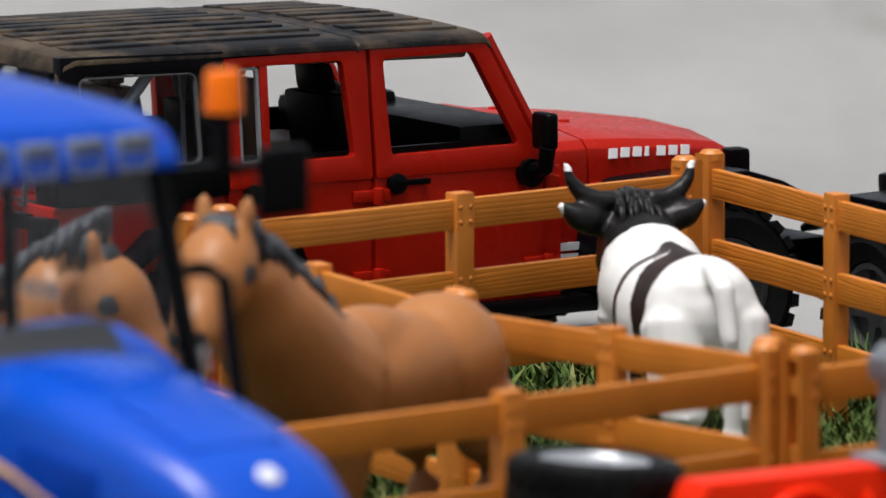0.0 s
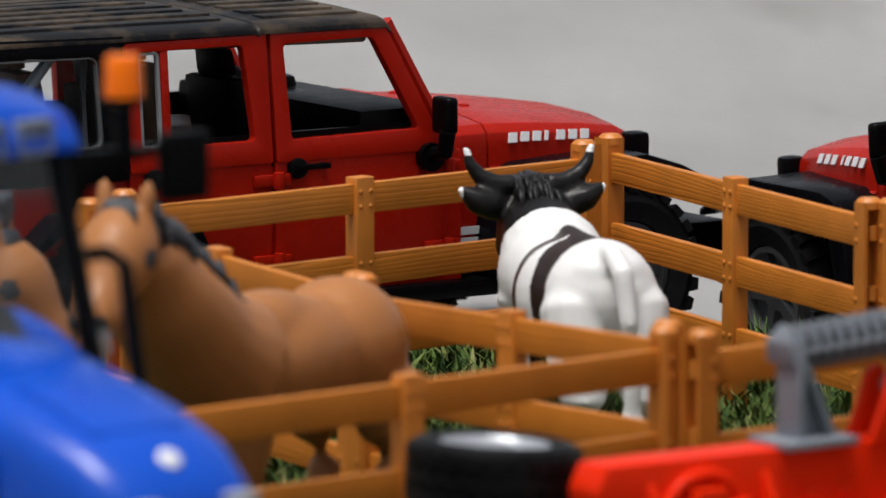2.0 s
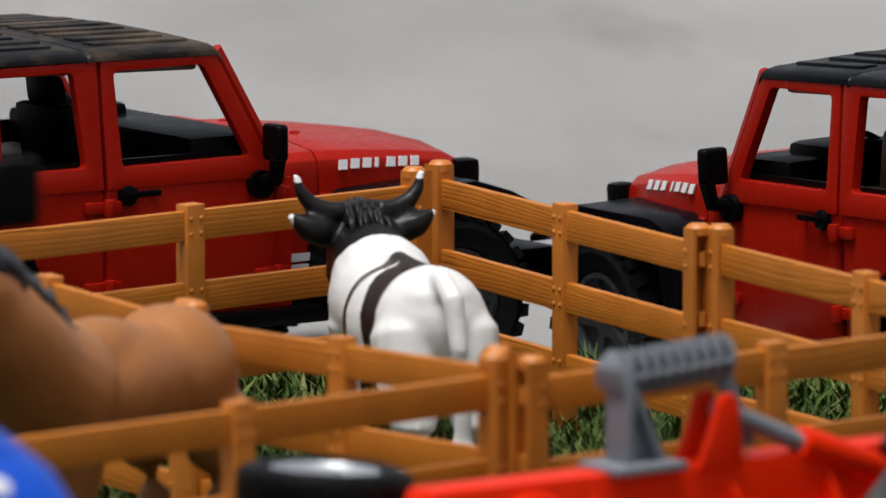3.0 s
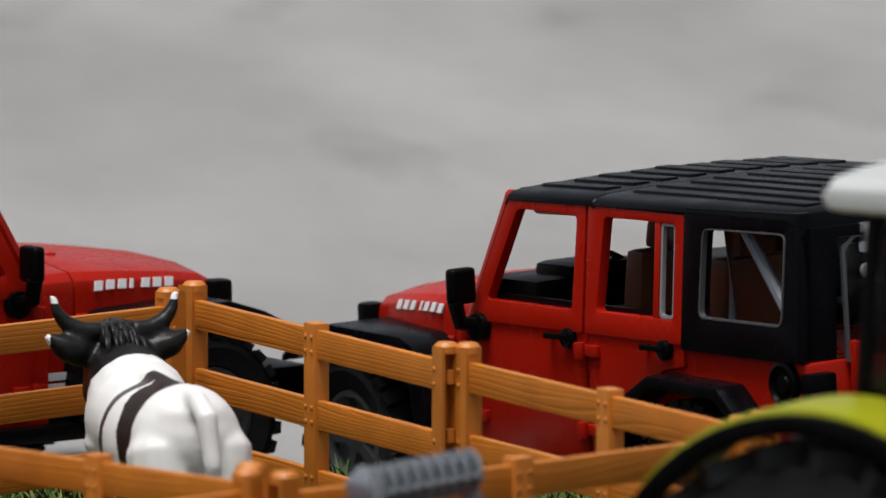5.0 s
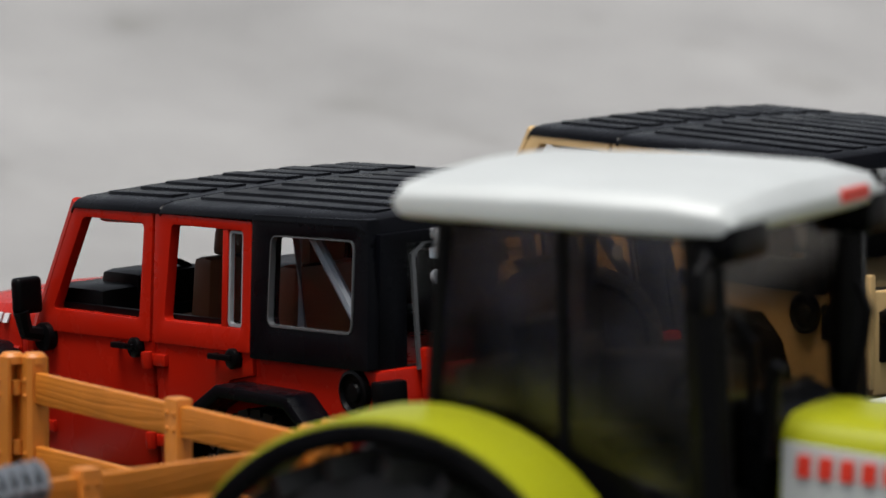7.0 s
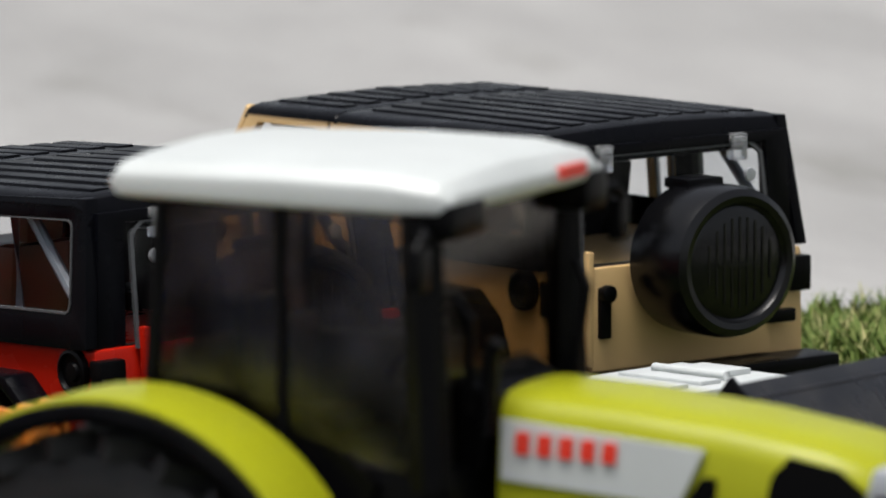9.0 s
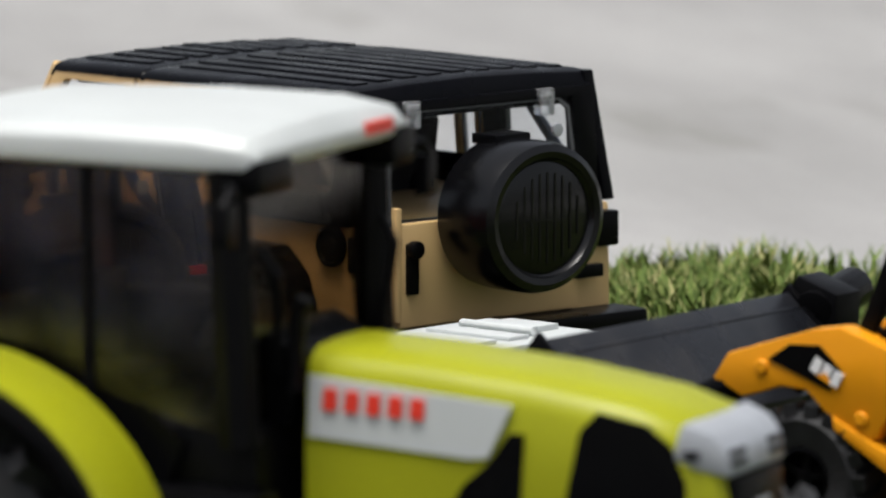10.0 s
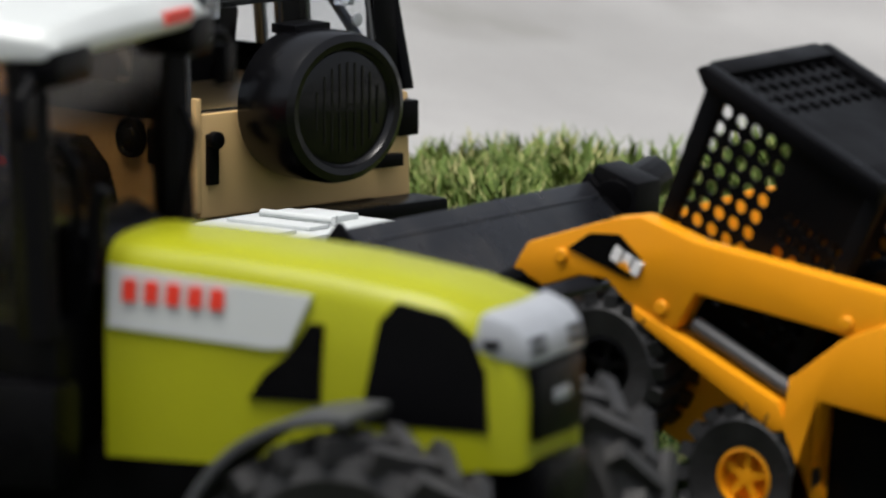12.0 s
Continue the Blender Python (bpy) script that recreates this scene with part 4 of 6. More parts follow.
        part("handle", bm, CLIP_CLEAR, cab)
        bm = bmesh.new()
        box(bm, 0.0715, 0.0735, s * 0.0425, s * 0.0445, 0.108, 0.113)
        part("hinge", bm, CLIP_CLEAR, cab)
        # blue rear mudguards
        bm = bmesh.new()
        arc_guard(bm, 0.0, 0.050, 0.059, 0.003, s * 0.040, s * 0.072, 20, 165)
        part("mudguard", bm, BLUE, root, "blue rear mudguard", bevel=0.0012)
    bm = bmesh.new()
    rows = []
    for x, hw, z0, z1, crown in ((-0.044, 0.036, 0.151, 0.1600, 0.002), (-0.036, 0.043, 0.150, 0.1640, 0.004), (0.010, 0.0460, 0.150, 0.1665, 0.0050), (0.048, 0.0465, 0.150, 0.1635, 0.004), (0.0600, 0.0460, 0.1505, 0.1600, 0.002), (0.0640, 0.0440, 0.1510, 0.1545, 0.000)):
        rows.append([(x, -hw, z0), (x, hw, z0), (x, hw * 1.0, z0 + (z1 - z0) * .55), (x, hw * .95, z1 - 0.001), (x, hw * .6, z1 + crown * .6), (x, 0, z1 + crown), (x, -hw * .6, z1 + crown * .6), (x, -hw * .95, z1 - 0.001), (x, -hw * 1.0, z0 + (z1 - z0) * .55)])
    loft(bm, rows)
    roof = part("roof", bm, BLUE, root, "glossy blue cab roof", bevel=0.0007)
    bm = bmesh.new()
    lathe(bm, [(0, 0.004), (0.0085, 0.0034), (0.0105, 0.0015), (0.0108, 0)], 24, Matrix.Translation((0.040, -0.004, 0.1660)) @ Matrix.Rotation(radians(90), 4, "X") @ Matrix.Diagonal((0.7, -1, 1.1, 1)))
    for v in bm.verts:
        v.co.z = 0.1660 + abs(v.co.z - 0.1660)
    part("hatch", bm, BLUE, roof)
    for i in range(6):
        y = (i - 2.5) * 0.0128
        bm = bmesh.new()
        vs = ring_plate(bm, [(y - 0.0046, 0.1512), (y + 0.0046, 0.1512), (y + 0.0046, 0.1588), (y - 0.0046, 0.1588)], [(y - 0.0036, 0.1522), (y + 0.0036, 0.1522), (y + 0.0036, 0.1578), (y - 0.0036, 0.1578)], -0.0030, 0.0012)
        back = box(bm, y - 0.0038, y + 0.0038, -0.0030, -0.0002, 0.1520, 0.1580)
        dot = lathe(bm, [(0.0010, -0.0008), (0.0010, 0.0006), (0, 0.0010)], 10, Matrix.Translation((y, 0, 0.1550)))
        bmesh.ops.transform(bm, matrix=Matrix.Translation((0.0632, 0, 0)) @ Matrix.Rotation(radians(-90), 4, "Z"), verts=vs + back + dot)
        part("work_light", bm, GREY, roof, "grey square work light", bevel=0.0003)
    # mirrors and beacon
    for s in (-1, 1):
        bm = bmesh.new()
        prism(bm, [(0.0440 * 1, 0.1505), (0.0720, 0.1500), (0.0720, 0.1478), (0.0600, 0.1470), (0.0500, 0.1430), (0.0460, 0.1370), (0.0430, 0.1360)], -0.0016, 0.0016, Matrix.Translation((0.0590, 0, 0)) @ Matrix.Rotation(radians(90 * s), 4, "Z") @ Matrix.Diagonal((1, s, 1, 1)))
        arm = part("mirror_arm", bm, BLACK, root, "black mirror arm", bevel=0.0006)
        bm = bmesh.new()
        box(bm, 0.0565, 0.0610, s * 0.0705, s * 0.0830, 0.1372, 0.1525)
        part("mirror", bm, BLACK, arm, "black mirror housing", bevel=0.0017, segments=3)
    bm = bmesh.new()
    lathe(bm, [(0, 0.1500), (0.0020, 0.1500), (0.0019, 0.1590), (0.0045, 0.1598), (0.0046, 0.1612), (0, 0.1612)], 24, Matrix.Translation((0.0590, 0.0600, 0)) @ Matrix.Rotation(radians(90), 4, "X") @ Matrix.Diagonal((1, 1, -1, 1)))
    for v in bm.verts:
        v.co.z = abs(v.co.z)
    stem = part("beacon_stem", bm, BLACK, root)
    bm = bmesh.new()
    lathe(bm, [(0, 0.1612), (0.0043, 0.1612), (0.0043, 0.1640), (0.0041, 0.1641), (0.0040, 0.1690), (0.0036, 0.1702), (0, 0.1705)], 28, Matrix.Translation((0.0590, 0.0600, 0)) @ Matrix.Rotation(radians(90), 4, "X") @ Matrix.Diagonal((1, 1, -1, 1)))
    for v in bm.verts:
        v.co.z = abs(v.co.z)
    part("beacon_lens", bm, ORANGE, stem, "orange beacon lens")
    bm = bmesh.new()
    prism(bm, [(0.050, 0.098), (0.072, 0.098), (0.074, 0.112), (0.066, 0.121), (0.054, 0.118)], -0.024, 0.024)
    part("dashboard", bm, DARK_GREY, root, bevel=0.003)
    seat_and_wheel(root, 0.018, 0.100)
    for s in (-1, 1):
        lug_wheel(root, 0.0, s * 0.057, 0.050, 0.030, 0.029, 20, DECAL_WHITE, RUBBER)
        lug_wheel(root, 0.119, s * 0.050, 0.036, 0.024, 0.020, 18, DECAL_WHITE, RUBBER)
    root.matrix_world = m


def green_tractor(m):
    root = thing("toy_tractor", "lime green toy tractor with white cab roof and dusty tyres", "toy tractor", "toy tractors")
    secs = [(0.064, 0.0225, 0.1100, 0.058), (0.090, 0.0230, 0.1085, 0.058), (0.120, 0.0230, 0.1055, 0.058), (0.145, 0.0225, 0.1015, 0.058), (0.158, 0.0215, 0.0975, 0.060), (0.1655, 0.0190, 0.0905, 0.060), (0.1680, 0.0170, 0.0820, 0.061)]
    hood = part("hood", hood_loft(secs), LIME, root, "lime green hood")
    for s in (-1, 1):
        def decal(name, pts, mat, parent, label="", out=0.0):
            bm = bmesh.new()
            prism(bm, pts, -0.0006, 0.0006)
            for v in bm.verts:
                hw = float(np.interp(v.co.x, [q[0] for q in secs], [q[1] for q in secs]))
                top = float(np.interp(v.co.x, [q[0] for q in secs], [q[2] for q in secs]))
                f = max(0.0, (v.co.z - (top - 0.0075)) / 0.0045)
                v.co.y = s * (hw * 1.0 - min(f, 1) * hw * 0.06 + 0.0006 + out + v.co.y * s)
            return part(name, bm, mat, parent, label)
        plate = decal("white_plate", [(0.0650, 0.0890), (0.0650, 0.1035), (0.1170, 0.0990), (0.1110, 0.0865), (0.1060, 0.0860)], WHITE, hood, "white marking plate")
        for i, (w, g) in enumerate(((0.0030, 0), (0.0030, 0), (0.0034, 0), (0.0030, 0), (0.0030, 0))):
            x = 0.0688 + i * 0.0056
            decal("red_marking", [(x, 0.0954 - i * 0.0002), (x + 0.0036, 0.0952 - i * 0.0002), (x + 0.0039, 0.1004 - i * 0.0003), (x + 0.0005, 0.1006 - i * 0.0003)], DECAL_RED, plate, out=0.0005)
        decal("vent_panel", [(0.1010, 0.0740), (0.1190, 0.0740), (0.1200, 0.0925), (0.1165, 0.0925), (0.1110, 0.0850), (0.1050, 0.0800)], BLACK, hood, "black vent panel")
        decal("vent_panel", [(0.1290, 0.0700), (0.1600, 0.0690), (0.1595, 0.0830), (0.1560, 0.0915), (0.1500, 0.0960), (0.1380, 0.0985), (0.1340, 0.0940), (0.1310, 0.0800)], BLACK, hood, "large black vent panel")
    bm = bmesh.new()
    box(bm, 0.1600, 0.1700, -0.0150, 0.0150, 0.0660, 0.0840)
    grille = part("grille", bm, BLACK, root, "black front grille", bevel=0.002)
    bm = bmesh.new()
    box(bm, 0.1699, 0.1704, -0.0050, 0.0050, 0.0745, 0.0775)
    part("badge", bm, SILVER, grille, bevel=0.0004)
    bm = bmesh.new()
    prism(bm, [(0.1555, 0.0870), (0.1692, 0.0842), (0.1684, 0.0905), (0.1650, 0.0945), (0.1580, 0.0972)], -0.0185, 0.0185)
    for v in bm.verts:
        v.co.y *= float(np.interp(v.co.x, [0.1555, 0.1692], [1.19, 0.98]))
    lamp = part("headlight", bm, SILVER, root, "silver headlight band round the nose", bevel=0.0016)
    for y in (-0.0120, 0.0120):
        for z in (0.0868, 0.0893):
            bm = bmesh.new()
            box(bm, 0.1680, 0.1696 - (z - 0.0868) * 0.2, y - 0.0042, y + 0.0042, z, z + 0.0012)
            part("lens", bm, BLACK, lamp)
    for y in (-0.0205, 0.0205):
        bm = bmesh.new()
        box(bm, 0.1588, 0.1625, y - 0.0012, y + 0.0012, 0.0885, 0.0905)
        part("lens", bm, BLACK, lamp)
    bm = bmesh.new()
    box(bm, -0.055, 0.160, -0.017, 0.017, 0.028, 0.060)
    box(bm, -0.028, -0.008, -0.050, 0.050, 0.040, 0.060)
    box(bm, 0.132, 0.148, -0.044, 0.044, 0.028, 0.044)
    box(bm, 0.150, 0.172, -0.014, 0.014, 0.044, 0.062)
    part("chassis", bm, BLACK, root, bevel=0.003)
    bm = bmesh.new()
    box(bm, -0.026, 0.058, -0.036, 0.036, 0.060, 0.092)
    prism(bm, [(0.020, 0.052), (0.062, 0.052), (0.062, 0.078), (0.030, 0.078)], -0.046, -0.030)
    prism(bm, [(0.020, 0.052), (0.062, 0.052), (0.062, 0.078), (0.030, 0.078)], 0.030, 0.046)
    cab = part("cab", bm, BLACK, root, "black cab frame", bevel=0.004)
    for s in (-1, 1):
        for a, b, r in (((0.0550, s * 0.040, 0.088), (0.0520, s * 0.040, 0.153), 0.0052), ((0.0170, s * 0.041, 0.088), (0.0160, s * 0.041, 0.153), 0.0016), ((-0.0180, s * 0.040, 0.110), (-0.0150, s * 0.040, 0.153), 0.0022)):
            bm = bmesh.new()
            tube(bm, [a, b], r, 8)
            part("post", bm, BLACK, cab)
        bm = bmesh.new()
        prism(bm, [(-0.016, 0.110), (0.052, 0.090), (0.051, 0.153), (-0.014, 0.153)], s * 0.0404, s * 0.0412)
        ob = part("side_pane", bm, SMOKED if s < 0 else SCREEN, cab, "smoked side pane")
        ob.visible_shadow = False
        bm = bmesh.new()
        arc_guard(bm, -0.0150, 0.0530, 0.0575, 0.0030, s * 0.046, s * 0.0760, 18 if s < 0 else 112, 142, 20)
        guard = part("mudguard", bm, LIME, root, "lime green rear mudguard", bevel=0.0012)
        bm = bmesh.new()
        arc_guard(bm, -0.0150, 0.0530, 0.0562, 0.0050, s * 0.0735, s * 0.0790, 28, 146, 18)
        part("rim_strip", bm, BLACK, guard, "black mudguard edge strip", bevel=0.0008)
        bm = bmesh.new()
        prism(bm, [(0.0300, 0.062), (0.040, 0.088), (0.020, 0.105), (-0.018, 0.112), (-0.030, 0.090), (-0.020, 0.062)], s * 0.037, s * 0.0395)
        part("inner_guard", bm, BLACK, guard)
        bm = bmesh.new()
        arc_guard(bm, 0.140, 0.036, 0.0425, 0.0026, s * 0.040, s * 0.066, 85, 165, 12)
        part("front_mudguard", bm, DARK_GREY, root, "dark grey front mudguard", bevel=0.001)
        bm = bmesh.new()
        tube(bm, [(0.0530, s * 0.042, 0.149), (0.0600, s * 0.0550, 0.150), (0.0600, s * 0.060, 0.146)], 0.0014, 8)
        box(bm, 0.0580, 0.0615, s * 0.0550, s * 0.0605, 0.1370, 0.1470)
        part("mirror", bm, BLACK, root, "black cab mirror", bevel=0.001)
        bm = bmesh.new()
        tube(bm, [(0.0600, s * 0.0300, 0.105), (0.0620, s * 0.034, 0.128), (0.058, s * 0.036, 0.134)], 0.0012, 8)
        part("grab_rail", bm, BLACK, cab)
    for x0, x1, mt, nm in ((0.0535, 0.0543, SCREEN, "windscreen"), (-0.0165, -0.0157, SMOKED, "rear_pane")):
        bm = bmesh.new()
        box(bm, x0, x1, -0.0385, 0.0385, 0.092, 0.1525)
        ob = part(nm, bm, mt, cab, "smoked cab pane")
        ob.visible_shadow = False
    bm = bmesh.new()
    rows = []
    for x, hw, z0, z1, crown in ((-0.0275, 0.0440, 0.1555, 0.1590, 0.001), (-0.0250, 0.0455, 0.1535, 0.1620, 0.002), (0.015, 0.0470, 0.1530, 0.1630, 0.0016), (0.045, 0.0465, 0.1525, 0.1625, 0.0016), (0.0580, 0.0450, 0.1525, 0.1605, 0.002), (0.0615, 0.0430, 0.1540, 0.1575, 0.000)):
        rows.append([(x, -hw, z0 + 0.001), (x, -hw * .9, z0), (x, hw * .9, z0), (x, hw, z0 + 0.001), (x, hw, z0 + (z1 - z0) * .7), (x, hw * .93, z1), (x, hw * .6, z1 + crown * .6), (x, 0, z1 + crown), (x, -hw * .6, z1 + crown * .6), (x, -hw * .93, z1), (x, -hw, z0 + (z1 - z0) * .7)])
    loft(bm, rows)
    roof = part("roof", bm, WHITE, root, "white cab roof", bevel=0.0008)
    bm = bmesh.new()
    box(bm, 0.0600, 0.0622, 0.0180, 0.0330, 0.1555, 0.1585)
    part("red_marking", bm, DECAL_RED, roof)
    bm = bmesh.new()
    box(bm, 0.0520, 0.0620, -0.0440, -0.0240, 0.1470, 0.1560)
    part("lamp_housing", bm, BLACK, roof, "black work lamp housing", bevel=0.002)
    bm = bmesh.new()
    box(bm, 0.0520, 0.0620, 0.0340, 0.0470, 0.1460, 0.1560)
    part("lamp_housing", bm, BLACK, roof, "black work lamp housing", bevel=0.002)
    bm = bmesh.new()
    prism(bm, [(0.034, 0.090), (0.060, 0.090), (0.0625, 0.108), (0.052, 0.114), (0.040, 0.108)], -0.022, 0.022)
    part("dashboard", bm, BLACK, root, bevel=0.003)
    seat_and_wheel(root, 0.006, 0.094)
    bm = bmesh.new()
    tube(bm, [(0.0630, -0.0270, 0.100), (0.0640, -0.0270, 0.118), (0.0660, -0.0275, 0.122)], 0.0022, 8)
    part("exhaust", bm, BLACK, root)
    for s in (-1, 1):
        lug_wheel(root, -0.018, s * 0.058, 0.0505, 0.032, 0.029, 20, LIME, DUSTY_RUBBER)
        lug_wheel(root, 0.140, s * 0.053, 0.0365, 0.026, 0.020, 18, LIME, DUSTY_RUBBER)
    # added panels that darken the cab inside and hide the far mudguard
    bm = bmesh.new()
    box(bm, -0.0140, 0.0300, 0.0350, 0.0375, 0.088, 0.1135)
    box(bm, -0.0145, -0.0110, -0.0370, 0.0370, 0.088, 0.1180)
    part("cab_dark_panels", bm, DARK_GREY, cab, "dark grey panels added to darken the cab inside", bevel=0.001)
    # rear linkage seen past the wheel
    for s in (-1, 1):
        bm = bmesh.new()
        tube(bm, [(-0.050, s * 0.012, 0.045), (-0.085, s * 0.016, 0.040), (-0.092, s * 0.016, 0.044)], 0.0022, 8)
        part("link_arm", bm, GREY, root)
    root.matrix_world = m


blue_tractor(pose(-0.060, 1.755, 0, 0, 0, -52))
green_tractor(pose(0.337, 1.879, 0, 0, 0, -36))


# ---------------------------------------------------------------- toy animals
def solid(name, build, voxel, smooth, paint, mats, label, category, m, extra=None):
    """One closed body from overlapping forms, with painted areas chosen by place."""
    bm = bmesh.new()
    build(bm)
    me = bpy.data.meshes.new(name + "_form")
    bm.to_mesh(me)
    bm.free()
    tmp = new(name + "_form", me)
    r = tmp.modifiers.new("remesh", "REMESH")
    r.mode, r.voxel_size = "VOXEL", voxel
    sm = tmp.modifiers.new("smooth", "SMOOTH")
    sm.iterations, sm.factor = smooth, 0.5
    done = bpy.data.meshes.new_from_object(tmp.evaluated_get(bpy.context.evaluated_depsgraph_get()))
    bpy.data.objects.remove(tmp)
    bm = bmesh.new()
    bm.from_mesh(done)
    if extra:
        before = set(bm.faces)
        extra(bm)
        for f in bm.faces:
            if f not in before:
                f.material_index = 1
        old = before
    else:
        old = set(bm.faces)
    for f in old:
        f.material_index = paint(f.calc_center_median())
        f.smooth = True
    for f in bm.faces:
        f.smooth = True
    final = bpy.data.meshes.new(name)
    bm.to_mesh(final)
    bm.free()
    for mt in mats:
        final.materials.append(mt)
    ob = tagged(new(name, final), label, category)
    ob.matrix_world = m
    return ob


def blob(bm, c, r, rot=0.0):
    bmesh.ops.create_uvsphere(bm, u_segments=20, v_segments=12, radius=1, matrix=Matrix.Translation(c) @ Matrix.Rotation(rot, 4, "Y") @ Matrix.Diagonal((*r, 1)))


HORSE_HIDE = material("brown_horse_plastic", (0.38, 0.150, 0.046), 0.42, spec=0.35, noise_scale=30, vary=0.12, rough_vary=0.08, bump=0.15, bump_scale=260, dust=0.10, dust_colour=(0.10, 0.035, 0.015))
MANE = material("grey_mane_paint", (0.035, 0.038, 0.045), 0.55, noise_scale=200, vary=0.3, bump=0.5, bump_scale=500)
COW_WHITE = material("white_cow_plastic", (0.82, 0.815, 0.80), 0.40, noise_scale=40, vary=0.05, bump=0.15, bump_scale=300, dust=0.05, dust_colour=(0.30, 0.24, 0.18))
COW_BLACK = material("black_cow_paint", (0.008, 0.007, 0.007), 0.36, spec=0.25, noise_scale=100, vary=0.3, bump=0.5, bump_scale=260)
COW_BROWN = material("dark_brown_cow_paint", (0.022, 0.011, 0.008), 0.40, spec=0.3, noise_scale=80, vary=0.4)


def horse(m, poll, nose, label, ear_spread=0.0062):
    """Heading along x; poll and nose give the carriage of the head."""
    poll, nose = Vector(poll), Vector(nose)

    def build(bm):
        blob(bm, (-0.024, 0, 0.0585), (0.0205, 0.0180, 0.0185))
        blob(bm, (0.014, 0, 0.0655), (0.0260, 0.0120, 0.0125))
        blob(bm, (0.004, 0, 0.058), (0.034, 0.0170, 0.0170))
        blob(bm, (0.033, 0, 0.060), (0.0200, 0.0165, 0.0200))
        blob(bm, (-0.024, 0, 0.0650), (0.0160, 0.0140, 0.0108))
        crest = poll + Vector((-0.004, 0, -0.006))
        tube(bm, [(0.030, 0, 0.060), (0.044, 0, 0.067), Vector((0.056, 0, 0.077)).lerp(crest, 0.25), Vector((0.054, 0, 0.076)).lerp(crest, 0.65), crest], [0.0190, 0.0170, 0.0145, 0.0118, 0.0100], 16)
        jaw = poll.lerp(nose, 0.35)
        tube(bm, [poll + (poll - nose) * 0.05, poll.lerp(nose, 0.2), jaw, poll.lerp(nose, 0.65), poll.lerp(nose, 0.9), nose], [0.0085, 0.0106, 0.0102, 0.0076, 0.0068, 0.0056], 14)
        side = (nose - poll).cross(Vector((0, 0, 1))).normalized()
        for s in (-1, 1):
            base = poll + side * s * ear_spread * 0.8 + Vector((0, 0, 0.003))
            tip = base + Vector((0, 0, 0.0105)) + side * s * 0.0012
            tube(bm, [base, base.lerp(tip, 0.45), base.lerp(tip, 0.8), tip], [0.0022, 0.0030, 0.0021, 0.0007], 8)
        for x, y, bend in ((0.036, 0.0085, 0.002), (0.040, -0.0085, -0.001), (-0.030, 0.0095, -0.005), (-0.026, -0.0095, -0.007)):
            tube(bm, [(x, y, 0.052), (x + bend * .3, y, 0.036), (x + bend, y, 0.026), (x + bend * .4, y, 0.012), (x + bend * .6, y, 0.005), (x + bend * .6 + 0.001, y, 0.0)], [0.0105, 0.0072, 0.0048, 0.0036, 0.0042, 0.0052], 12)
        tube(bm, [(-0.044, 0, 0.066), (-0.050, 0, 0.056), (-0.051, 0, 0.036), (-0.049, 0, 0.020)], [0.0026, 0.0042, 0.0046, 0.0016], 10)

    crest_line = [Vector((0.034, 0, 0.0795)), Vector((0.042, 0, 0.0865)), Vector((0.053, 0, 0.0945)).lerp(poll, 0.05), Vector((0.062, 0, 0.1005)).lerp(poll, 0.1), poll + Vector((-0.001, 0, 0.0070))]

    def mane(bm):
        rng = random.Random(5)
        for i in range(70):
            f = i / 69 * (len(crest_line) - 1)
            k = min(int(f), len(crest_line) - 2)
            p = crest_line[k].lerp(crest_line[k + 1], f - k)
            s = rng.choice((-1, 1, 1))
            q = p + Vector((-0.001, s * rng.uniform(0.006, 0.012), -rng.uniform(0.004, 0.011)))
            tube(bm, [p + Vector((0, 0, -0.0015)), p.lerp(q, 0.5) + Vector((0, s * 0.002, 0.0018)), q], [0.0022, 0.0019, 0.0004], 6)
        for i in range(9):
            p = poll + Vector((0, 0, 0.0070))
            q = poll.lerp(nose, 0.30) + Vector((0, (i - 4) * 0.0016, 0.0098))
            tube(bm, [p, p.lerp(q, 0.5) + Vector((0, 0, 0.002)), q], [0.0018, 0.0015, 0.0003], 6)

    across = (nose - poll).cross(Vector((0, 0, 1))).normalized()
    dark_spots = [(poll.lerp(nose, 0.32) + across * q * 0.0100 + Vector((0, 0, 0.0015)), 0.0027) for q in (-1, 1)]
    dark_spots += [(poll.lerp(nose, 0.98) + across * q * 0.0040 + Vector((0.002, 0, 0.002)), 0.0022) for q in (-1, 1)]

    def paint(c):
        if any((c - p).length < r for p, r in dark_spots):
            return 1
        if c.x < -0.0465 and c.z < 0.060:
            return 1
        return 1 if c.z < 0.006 else 0
    return solid("toy_horse", build, 0.0011, 16, paint, [HORSE_HIDE, MANE], label, "toy horse", m, mane)


horse(pose(0.069, 2.046, 0, 0, 0, 236), (0.078, 0.002, 0.1005), (0.101, 0.006, 0.0780), "brown plastic toy horse with a dark grey mane inside the fence")
horse(pose(-0.062, 2.085, 0, 0, 0, 338), (0.062, 0.000, 0.0820), (0.078, 0.002, 0.0580), "brown plastic toy horse standing behind the blue tractor")


